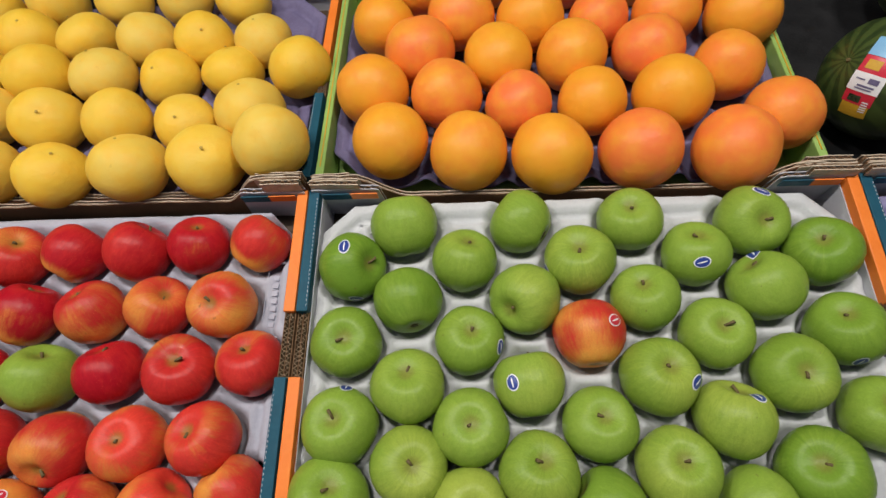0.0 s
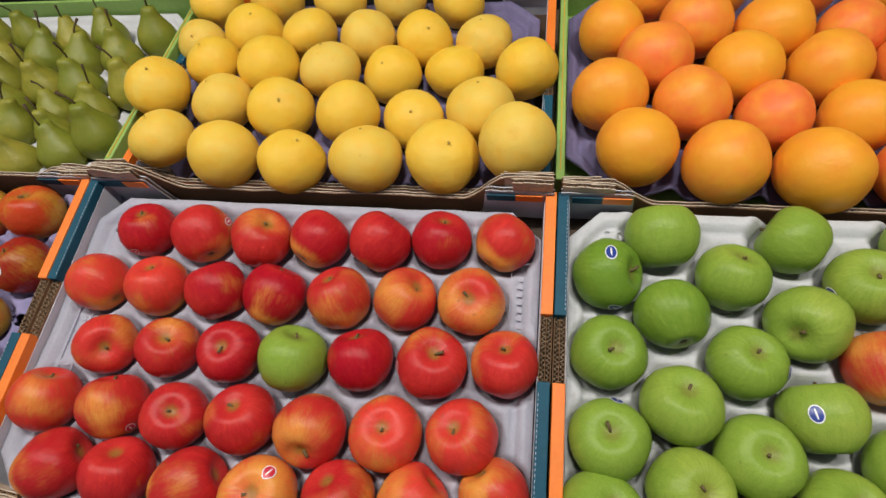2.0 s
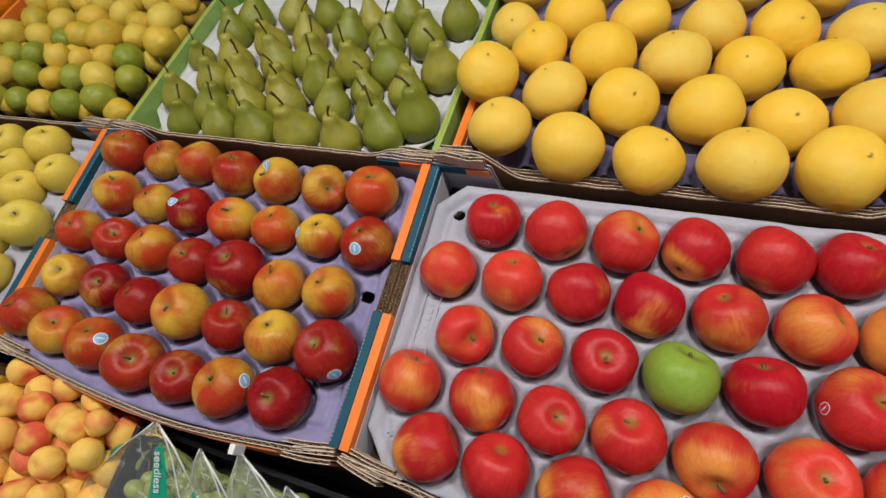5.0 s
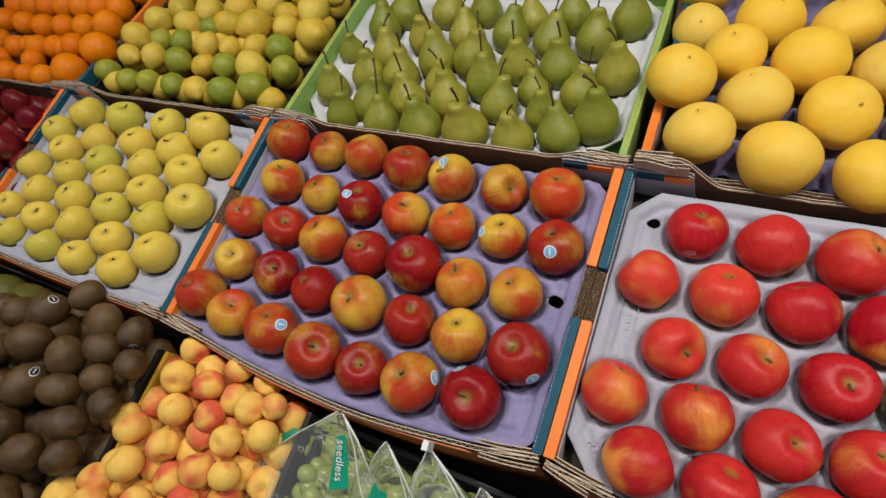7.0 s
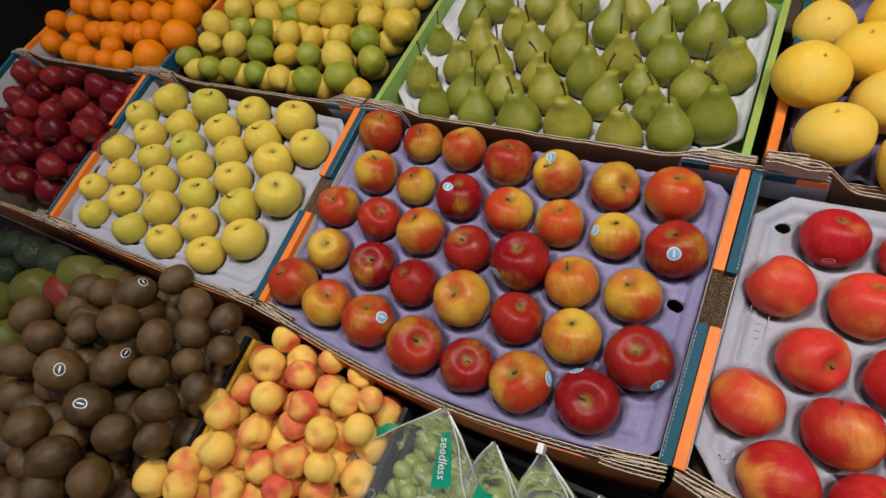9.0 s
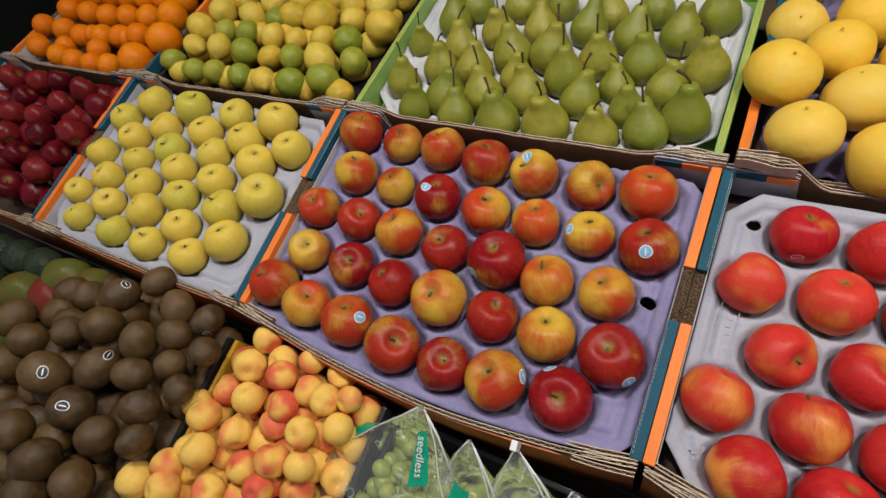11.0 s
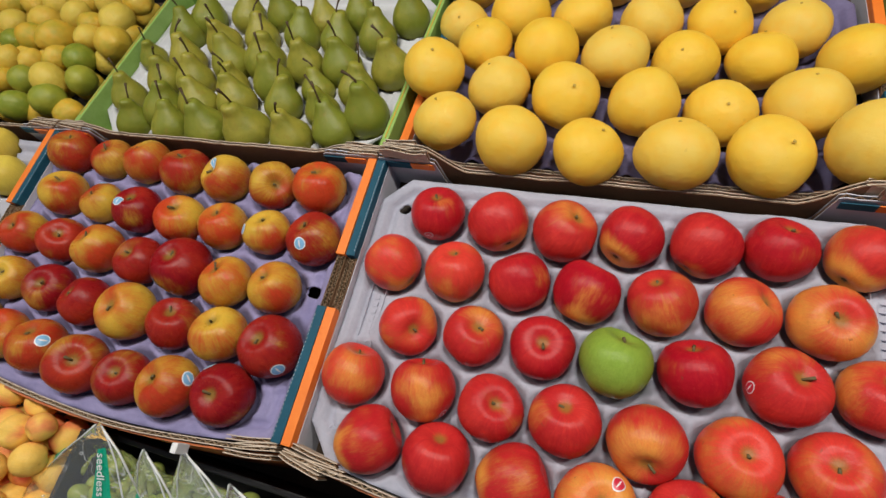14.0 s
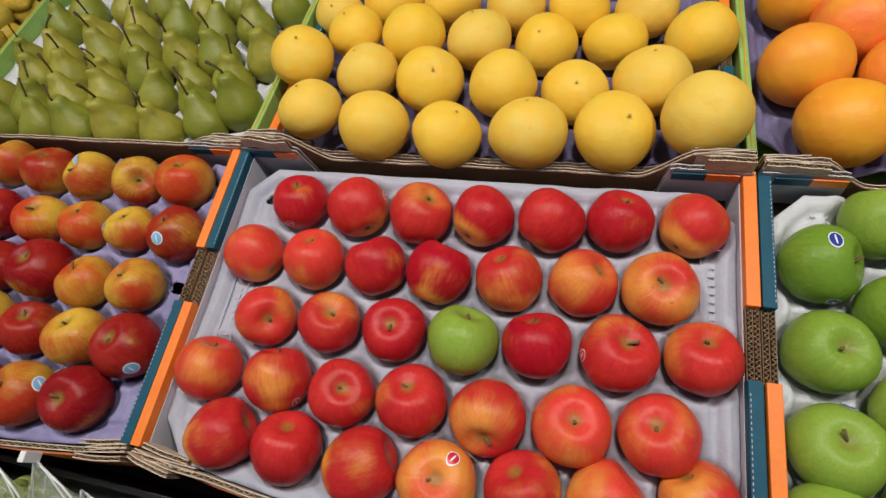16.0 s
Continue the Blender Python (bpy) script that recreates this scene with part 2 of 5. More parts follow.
M_KRAFT = plain_mat("kraft_board", (0.24, 0.135, 0.075), (0.31, 0.185, 0.105), 26, 0.75, 0.2, 0.3, 0.35, (0.14, 0.08, 0.045))
M_EDGE = plain_mat("cut_board_edge", (0.50, 0.40, 0.30), (0.64, 0.54, 0.43), 90, 0.85, 0.1, 0.5, 0.35, (0.20, 0.13, 0.08))
M_FLUTE = plain_mat("board_flutes", (0.15, 0.085, 0.045), (0.24, 0.14, 0.08), 120, 0.85, 0.1, 0.4)
M_NOTCH = plain_mat("notch_flutes", (0.22, 0.15, 0.09), (0.36, 0.26, 0.17), 120, 0.85, 0.1, 0.4)
M_BLUE = plain_mat("blue_printed_board", (0.010, 0.066, 0.108), (0.016, 0.088, 0.135), 40, 0.55, 0.16, 0.12, 0.14, (0.08, 0.12, 0.14))
M_ORANGE_B = plain_mat("orange_printed_board", (0.80, 0.185, 0.022), (0.86, 0.23, 0.034), 40, 0.48, 0.3, 0.12, 0.14, (0.52, 0.12, 0.025))
M_RUST = plain_mat("rust_orange_board", (0.46, 0.125, 0.04), (0.56, 0.17, 0.06), 30, 0.5, 0.4, 0.15, 0.3, (0.28, 0.08, 0.03))
M_GREENB = plain_mat("green_printed_board", (0.24, 0.40, 0.09), (0.30, 0.47, 0.13), 40, 0.5, 0.4, 0.12, 0.15, (0.2, 0.3, 0.1))
M_GREY = plain_mat("white_lined_board", (0.48, 0.48, 0.54), (0.56, 0.56, 0.61), 22, 0.65, 0.25, 0.12, 0.25, (0.36, 0.33, 0.33))
M_PULP = plain_mat("white_pulp", (0.355, 0.36, 0.43), (0.43, 0.435, 0.505), 20, 0.85, 0.2, 0.35, 0.25, (0.31, 0.305, 0.37))
M_PULP_W = plain_mat("pale_pulp", (0.50, 0.51, 0.53), (0.58, 0.59, 0.61), 20, 0.85, 0.2, 0.35, 0.25, (0.44, 0.44, 0.49))
M_LILAC = plain_mat("lilac_pulp", (0.225, 0.205, 0.365), (0.29, 0.265, 0.44), 20, 0.85, 0.2, 0.35, 0.3, (0.20, 0.17, 0.34))
M_PURPLE = plain_mat("purple_pulp", (0.13, 0.11, 0.21), (0.18, 0.16, 0.28), 20, 0.85, 0.2, 0.35, 0.3, (0.10, 0.08, 0.18))
M_BLACKP = plain_mat("black_plastic", (0.012, 0.012, 0.013), (0.022, 0.022, 0.024), 30, 0.4, 0.4, 0.1, 0.2, (0.03, 0.03, 0.03))
M_YELLOWB = plain_mat("yellow_board", (0.55, 0.30, 0.02), (0.62, 0.36, 0.03), 30, 0.5, 0.4, 0.1, 0.3, (0.25, 0.13, 0.02))
M_WOOD_AND_SHADE = plain_mat("stand_wood_and_box_shade", (0.05, 0.032, 0.02), (0.08, 0.05, 0.03), 14, 0.6, 0.3, 0.3, 0.3)
M_FLOOR = plain_mat("concrete_floor", (0.16, 0.155, 0.15), (0.22, 0.215, 0.21), 6, 0.8, 0.3, 0.3, 0.3)
M_WALL = plain_mat("dark_painted_wall", (0.014, 0.014, 0.014), (0.024, 0.023, 0.022), 4, 0.7, 0.2, 0.1, 0.3)
M_CEIL = plain_mat("added_ceiling", (0.55, 0.54, 0.52), (0.62, 0.61, 0.59), 4, 0.8, 0.3, 0.1, 0.2)
M_ST_WHITE = plain_mat("white_sticker", (0.78, 0.78, 0.80), (0.84, 0.84, 0.85), 200, 0.3, 0.5, 0.02, 0.0)
M_ST_BLUE = plain_mat("blue_sticker", (0.02, 0.045, 0.24), (0.03, 0.06, 0.30), 200, 0.3, 0.5, 0.02, 0.0)
M_ST_SKY = plain_mat("pale_blue_sticker", (0.18, 0.42, 0.68), (0.25, 0.50, 0.74), 200, 0.3, 0.5, 0.02, 0.0)
M_ST_RED = plain_mat("red_sticker", (0.55, 0.02, 0.04), (0.62, 0.03, 0.06), 200, 0.3, 0.5, 0.02, 0.0)
M_BAND = plain_mat("green_print", (0.0, 0.28, 0.16), (0.01, 0.34, 0.20), 60, 0.3, 0.5, 0.05, 0.0)
M_REDLABEL = plain_mat("red_print", (0.33, 0.01, 0.04), (0.40, 0.015, 0.05), 60, 0.3, 0.5, 0.05, 0.0)
M_SEAM = plain_mat("film_seam", (0.50, 0.52, 0.52), (0.66, 0.68, 0.68), 90, 0.2, 0.6, 0.1, 0.0)
M_WHITE = plain_mat("white_plastic", (0.75, 0.75, 0.75), (0.8, 0.8, 0.8), 60, 0.35, 0.5, 0.02, 0.0)


def film_mat():
    """Thin clear plastic film: mostly clear, with a sharp gloss and painted white crinkle highlights."""
    m = bpy.data.materials.new("clear_film")
    m.use_nodes = True
    nt = m.node_tree
    nt.nodes.remove(nt.nodes["Principled BSDF"])
    tr = nd(nt, "BsdfTransparent", {"Color": (0.95, 0.97, 0.97, 1)})
    gl = nd(nt, "BsdfGlossy", {"Color": (1, 1, 1, 1), "Roughness": 0.11})
    df = nd(nt, "BsdfDiffuse", {"Color": (0.85, 0.87, 0.87, 1)})
    tc = nt.nodes.new("ShaderNodeTexCoord")
    wr = noise_n(nt, tc.outputs["Object"], 28.0, 3.0, 0.6)
    bp = nt.nodes.new("ShaderNodeBump")
    bp.inputs["Strength"].default_value, bp.inputs["Distance"].default_value = 0.7, 0.008
    nt.links.new(wr, bp.inputs["Height"])
    nt.links.new(bp.outputs[0], gl.inputs["Normal"])
    nt.links.new(bp.outputs[0], df.inputs["Normal"])
    lw = nt.nodes.new("ShaderNodeFresnel")
    lw.inputs[0].default_value = 1.35
    # thin noise lines and a faint white veil paint highlights in diffuse white
    crease = math_n(nt, 'ABSOLUTE', math_n(nt, 'SUBTRACT', noise_n(nt, tc.outputs["Object"], 14.0, 3.0, 0.6), 0.5))
    s1 = nt.nodes.new("ShaderNodeMixShader")
    nt.links.new(math_n(nt, 'MULTIPLY_ADD', smooth(nt, crease, 0.013, 0.0), 0.26, 0.065), s1.inputs[0])
    nt.links.new(tr.outputs[0], s1.inputs[1])
    nt.links.new(df.outputs[0], s1.inputs[2])
    s2 = nt.nodes.new("ShaderNodeMixShader")
    nt.links.new(math_n(nt, 'ADD', lw.outputs[0], 0.03), s2.inputs[0])
    nt.links.new(s1.outputs[0], s2.inputs[1])
    nt.links.new(gl.outputs[0], s2.inputs[2])
    nt.links.new(s2.outputs[0], nt.nodes["Material Output"].inputs[0])
    return m


M_FILM = film_mat()

# ---- mesh helpers ----
UPPER = STAND @ pose(0, 0.04, -0.022, -6, 0, 0)  # the row behind lies a little flatter


def mesh_of(name, bm, material, flat=False):
    me = bpy.data.meshes.new(name)
    bm.normal_update()
    bm.to_mesh(me)
    bm.free()
    if material:
        me.materials.append(material)
    if not flat:
        me.polygons.foreach_set("use_smooth", [True] * len(me.polygons))
    return me


def part(name, bm, material, parent, label="", flat=True):
    """Links a bmesh (or a ready mesh) as one mesh object under a thing or under a part."""
    me = bm if isinstance(bm, bpy.types.Mesh) else mesh_of(name, bm, material, flat)
    ob = new(name, me)
    ob.parent = parent
    return tagged(ob, label)


def thing(name, m, label, category, group="", kind=""):
    ob = new(name)
    ob.empty_display_size = 0.05
    ob.matrix_world = m
    return tagged(ob, label, category, group, kind)


def box_bm(*boxes, bevel=0.0):
    """One bmesh of boxes, each x0, x1, y0, y1, z0, z1."""
    bm = bmesh.new()
    for x0, x1, y0, y1, z0, z1 in boxes:
        bmesh.ops.create_cube(bm, size=1, matrix=Matrix.Translation(((x0 + x1) / 2, (y0 + y1) / 2, (z0 + z1) / 2)) @ Matrix.Diagonal((x1 - x0, y1 - y0, z1 - z0, 1)))
    if bevel:
        bmesh.ops.bevel(bm, geom=bm.edges[:], offset=bevel, segments=2, affect='EDGES', profile=0.6)
    return bm


def lathe(surf, nu, nv, caps=True):
    """A closed skin from surf(v in 0..pi, angle)."""
    bm = bmesh.new()
    top, bot = bm.verts.new(surf(0.0, 0.0)), bm.verts.new(surf(math.pi, 0.0))
    rings = [[bm.verts.new(surf(math.pi * j / nv, 2 * math.pi * i / nu)) for i in range(nu)] for j in range(1, nv)]
    for i in range(nu):
        k = (i + 1) % nu
        bm.faces.new((top, rings[0][i], rings[0][k]))
        bm.faces.new((bot, rings[-1][k], rings[-1][i]))
        for a, b in zip(rings, rings[1:]):
            bm.faces.new((a[i], b[i], b[k], a[k]))
    return bm


def apple_surf(tall=0.88, taper=0.07, lobe=0.02, dip=0.30, low=0.16, lean=0.0, seed=0.0):
    def surf(v, a):
        s, c = math.sin(v), math.cos(v)
        wob = 1 + 0.035 * noise.noise(Vector((s * math.cos(a) * 1.2 + seed, s * math.sin(a) * 1.2, c * 1.2)))
        r = s ** 0.97 * (1 + taper * c) * (1 + lobe * math.cos(5 * a + seed) * (1 - c) / 2 + lobe * 0.6 * math.cos(3 * a + seed * 2)) * wob
        z = c * tall * wob - dip * math.exp(-((v / 0.35) ** 2)) + low * math.exp(-(((math.pi - v) / 0.30) ** 2))
        return Vector((r * math.cos(a) + lean * c, r * math.sin(a), z))
    return surf


def tube(points, radii, n=7):
    """A bent round rod through the points."""
    bm = bmesh.new()
    rings = []
    for i, (p, r) in enumerate(zip(points, radii)):
        d = Vector(points[min(i + 1, len(points) - 1)]) - Vector(points[max(i - 1, 0)])
        q = d.to_track_quat('Z', 'Y')
        rings.append([bm.verts.new(Vector(p) + q @ Vector((r * math.cos(2 * math.pi * k / n), r * math.sin(2 * math.pi * k / n), 0))) for k in range(n)])
    for a, b in zip(rings, rings[1:]):
        for k in range(n):
            bm.faces.new((a[k], a[(k + 1) % n], b[(k + 1) % n], b[k]))
    bm.faces.new(rings[0][::-1])
    bm.faces.new(rings[-1])
    return bm


def turned(axis, spin):
    """The turn that lays a fruit's stem along the axis, spun about it."""
    return Vector(axis).to_track_quat('Z', 'Y').to_matrix().to_4x4() @ Matrix.Rotation(spin, 4, 'Z')


def sticker(ob, surf, direction, material, size=0.24, mark=None, slim=0.72):
    """A paper sticker that follows the fruit's skin; direction is in the fruit's own frame."""
    d = Vector(direction).normalized()
    v0, a0 = math.acos(max(-1, min(1, d.z))), math.atan2(d.y, d.x)
    turn = random.uniform(0, 3.1)

    def patch(k, lift):
        # an oval of half-length k, a little off the skin
        bm = bmesh.new()
        mid = bm.verts.new(surf(v0, a0) * lift)
        prev = None
        for rr in (0.5, 1.0):
            ring = []
            for i in range(14):
                t = 2 * math.pi * i / 14
                px, py = k * rr * math.cos(t), k * slim * rr * math.sin(t)
                px, py = px * math.cos(turn) - py * math.sin(turn), px * math.sin(turn) + py * math.cos(turn)
                ring.append(bm.verts.new(surf(v0 + py, a0 + px / max(0.3, math.sin(v0))) * lift))
            for i in range(14):
                j = (i + 1) % 14
                if prev:
                    bm.faces.new((prev[i], ring[i], ring[j], prev[j]))
                else:
                    bm.faces.new((mid, ring[i], ring[j]))
            prev = ring
        bmesh.ops.recalc_face_normals(bm, faces=bm.faces[:])
        return bm
    st = part("sticker", patch(size, 1.012), material, ob, "small glossy oval fruit sticker", flat=False)
    if mark:
        part("printed_mark", patch(size * 0.84, 1.018), mark, st, flat=False)
        slim *= 0.22
        part("printed_bar", patch(size * 0.60, 1.024), material, st, flat=False)
    return st

# ---- the shop round the stand ----


def structure(name, boxes, material, label):
    ob = new(name, mesh_of(name, box_bm(*boxes), material, True))
    return tagged(ob, label, kind="structure")


structure("floor", [(-4, 4, -4, 1.5, -0.1, 0)], M_FLOOR, "grey concrete shop floor under the fruit stand")
# assumed walls, added to shut out sky light from behind and the sides
structure("added_wall_north", [(-4, 4, 1.5, 1.65, 0, 2.9)], M_WALL, "dark wall added behind the fruit stand")
structure("added_wall_west", [(-4.15, -4, -1.2, 1.65, 0, 2.9)], M_WALL, "unseen dark side wall added to close in the stand")
structure("added_wall_east", [(4, 4.15, -1.2, 1.65, 0, 2.9)], M_WALL, "unseen dark side wall added to close in the stand")
# unseen ceiling, added so that sky light enters only from the front
structure("ceiling", [(-4.15, 4.15, -0.55, 1.65, 2.9, 3.0)], M_CEIL, "unseen white ceiling added over the stand against sky light")


# unseen lamps added for the overhead light; their form, number and places are invented
def added_ceiling_light(x, y, watts):
    ob = thing("added_ceiling_light", pose(x, y, 2.72, 0, 0, 0), "unseen white lamp added close under the ceiling", "lamp", "lamps over the stand")
    part("housing", box_bm((-0.13, 0.13, -0.06, 0.06, 0.03, 0.08), bevel=0.008), M_WHITE, ob)
    for hx in (-0.09, 0.09):
        part("hanger", box_bm((hx - 0.005, hx + 0.005, -0.005, 0.005, 0.08, 0.18)), M_WHITE, ob)
    m, nt, b = mat_new("lit_tube")
    b.inputs["Emission Color"].default_value = (1, 0.96, 0.91, 1)
    b.inputs["Emission Strength"].default_value = 12
    part("tube", tube([(-0.11, 0, 0), (0, 0, 0), (0.11, 0, 0)], [0.018] * 3, 12), m, ob, "lit white tube", False)
    lamp = new("tube_light", bpy.data.lights.new("tube_light", 'AREA'))
    lamp.data.shape, lamp.data.size, lamp.data.size_y, lamp.data.energy, lamp.data.color = 'RECTANGLE', 0.20, 0.10, watts, (1.0, 0.955, 0.885)
    lamp.matrix_world = pose(x, y, 2.695)


for _x, _p in ((-1.45, 0.78), (-0.35, 1.10), (0.50, 1.15), (1.35, 1.15)):
    added_ceiling_light(_x, -0.42, LAMP * _p)

stand = thing("fruit_stand", STAND, "dark wooden sloping stand that carries the fruit boxes", "stand")
part("slope_board", box_bm((-2.2, 1.9, -0.40, 0.50, -0.225, -0.19), bevel=0.003), M_WOOD_AND_SHADE, stand)
part("front_shelf", box_bm((-2.2, 1.9, -0.98, -0.405, -0.225, -0.19), bevel=0.003), M_WOOD_AND_SHADE, stand)
for _x in (-2.1, -0.15, 1.8):
    for _y in (-0.85, 0.40):
        _top = STAND @ Vector((_x, _y, -0.226))
        _leg = box_bm((-0.03, 0.03, -0.03, 0.03, 0, _top.z - 0.015), bevel=0.002)
        _leg.transform(STAND.inverted() @ Matrix.Translation((_top.x, _top.y, 0)))
        part("leg", _leg, M_WOOD_AND_SHADE, stand)

# ---- cardboard boxes ----


def board_edge(x0, x1, prof, y, thick=0.006, down=0.05, flutes=True, sway=0.0025, seed=0.0, solid=False):
    """An upright board across the box: its top edge follows prof(x). Returns liners and flutes as two bmeshes."""
    n = max(12, int((x1 - x0) / 0.006))
    lin, flu = bmesh.new(), bmesh.new()

    def sheet(bm, ya, yb, wave=0.0, drop=0.0):
        lo_a, hi_a, lo_b, hi_b = [], [], [], []
        for i in range(n + 1):
            x = x0 + (x1 - x0) * i / n
            z = prof(x) + 0.0016 * noise.noise(Vector((x * 70 + seed, y * 30, 0))) - drop
            s = sway * noise.noise(Vector((x * 9 + seed, 3.1, y)))
            w = wave * (1 if i % 2 else -1)
            lo_a.append(bm.verts.new((x, ya + s + w, z - down)))
            hi_a.append(bm.verts.new((x, ya + s + w, z)))
            hi_b.append(bm.verts.new((x, yb + s + w, z)))
            lo_b.append(bm.verts.new((x, yb + s + w, z - down)))
        for i in range(n):
            bm.faces.new((lo_a[i], lo_a[i + 1], hi_a[i + 1], hi_a[i]))
            bm.faces.new((hi_a[i], hi_a[i + 1], hi_b[i + 1], hi_b[i]))
            bm.faces.new((hi_b[i], hi_b[i + 1], lo_b[i + 1], lo_b[i]))
        for k in (0, n):
            bm.faces.new((lo_a[k], hi_a[k], hi_b[k], lo_b[k]))
        bmesh.ops.recalc_face_normals(bm, faces=bm.faces[:])
    t = 0.0011
    if solid:
        sheet(lin, y, y + thick)
        return lin, flu
    sheet(lin, y, y + t)
    sheet(lin, y + thick - t, y + thick)
    if flutes:
        sheet(flu, y + thick / 2 - 0.0006, y + thick / 2 + 0.0006, thick / 2 - t, 0.0012)
    return lin, flu


def dip(x0, x1, high, low, ramp=0.05, edge=0.07):
    """A top edge that is high at both corners and cut down between them."""
    def prof(x):
        d = min(x - x0, x1 - x)
        f = max(0.0, min(1.0, (d - edge) / ramp))
        f = f * f * (3 - 2 * f)
        return high + (low - high) * f
    return prof


def flute_block(x0, x1, y0, y1, z0, z1, plies=2):
    """Cut corrugated board seen from above: upright liners with a zigzag between them, running along y."""
    lin, flu = bmesh.new(), bmesh.new()
    step = (x1 - x0) / plies
    boxes = [(x0 + k * step - 0.0004, x0 + k * step + 0.0004, y0, y1, z0, z1 - 0.0008) for k in range(plies + 1)]
    lin = box_bm(*boxes)
    n = int((y1 - y0) / 0.0024)
    for p in range(plies):
        xa, xb = x0 + p * step + 0.001, x0 + (p + 1) * step - 0.001
        last = None
        for i in range(n + 1):
            y = y0 + (y1 - y0) * i / n
            x = xa if (i + p) % 2 else xb
            j = 0.0030 * noise.noise(Vector((y * 160, x0 * 31 + p, 0)))
            cur = [flu.verts.new((x + s, y, zz)) for s, zz in ((-0.00045, z0), (-0.00045, z1 + j), (0.00045, z1 + j), (0.00045, z0))]
            if last:
                for k in range(3):
                    flu.faces.new((last[k], last[k + 1], cur[k + 1], cur[k]))
            last = cur
    return lin, flu


def pulp_tray(x0, x1, y0, y1, z, fruits, floor, rim=0.007, ridge=0.004, holes=(), cut=0.048, step=0.0038, bow=0.0):
    """A moulded pulp tray: a cup under every fruit, raised rings between, a stepped rim, clipped corners, punched holes."""
    nx, ny = int((x1 - x0) / step), int((y1 - y0) / step)
    xs, ys = np.linspace(x0, x1, nx + 1), np.linspace(y0, y1, ny + 1)
    gx, gy = np.meshgrid(xs, ys)
    u = (gx - x0) / (x1 - x0)
    shift = -bow * 4 * u * (1 - u) * ((y1 - gy) / (y1 - y0)) ** 4
    h = np.full(gx.shape, z)
    cup = np.zeros(gx.shape)
    for f in fruits:
        x, y, r = f[:3]
        d = np.hypot(gx - x, gy + shift - y) / r
        cup = np.maximum(cup, np.clip(1.20 - d, 0, 0.55) / 0.55)
        h += ridge * np.exp(-(((d - 1.27) / 0.10) ** 2))
    cup = cup * cup * (3 - 2 * cup)
    h = h * (1 - cup) + (floor - 0.0005) * cup
    corner = np.minimum.reduce([np.abs(gx - a) + np.abs(gy - b) for a in (x0, x1) for b in (y0, y1)]) - cut
    e = np.minimum(np.minimum.reduce([gx - x0, x1 - gx, gy - y0, y1 - gy]), corner * 0.7)
    step_in = np.clip((0.016 - e) / 0.005, 0, 1)
    h += (rim * step_in * step_in * (3 - 2 * step_in) + 0.003 * np.exp(-(((e - 0.027) / 0.003) ** 2))) * (1 - cup) - 0.003 * np.exp(-(((e - 0.020) / 0.0030) ** 2)) * (1 - cup)
    h += 0.0006 * (np.sin(gx * 57 + gy * 23) + np.sin(gy * 71 - gx * 31))
    bm = bmesh.new()
    out = corner < 0
    # clip the corners and punch the holes cleanly: stray points are drawn onto the cut
    for a in (x0, x1):
        for b in (y0, y1):
            s = np.abs(gx - a) + np.abs(gy - b)
            push = np.where(s < cut, (cut - s) / 2, 0)
            gx = gx + push * (1 if a == x0 else -1)
            gy = gy + push * (1 if b == y0 else -1)
    for hx, hy, hr in holes:
        d = np.hypot(gx - hx, (gy - hy) * 1.25)
        k = np.where(d < hr, hr / np.maximum(d, 1e-4), 1)
        out |= d < hr
        gx, gy = hx + (gx - hx) * k, hy + (gy - hy) * k
    vs = [[bm.verts.new((gx[j, i], gy[j, i] + shift[j, i], h[j, i])) for i in range(nx + 1)] for j in range(ny + 1)]
    for j in range(ny):
        for i in range(nx):
            if not (out[j, i] and out[j, i + 1] and out[j + 1, i] and out[j + 1, i + 1]):
                bm.faces.new((vs[j][i], vs[j][i + 1], vs[j + 1][i + 1], vs[j + 1][i]))
    bmesh.ops.delete(bm, geom=[v for v in bm.verts if not v.link_faces], context='VERTS')
    bmesh.ops.remove_doubles(bm, verts=bm.verts[:], dist=0.0004)
    side = [e for e in bm.edges if e.is_boundary]
    out = bmesh.ops.extrude_edge_only(bm, edges=side)
    for v in out["geom"]:
        if isinstance(v, bmesh.types.BMVert):
            v.co.z -= 0.004
    return bm


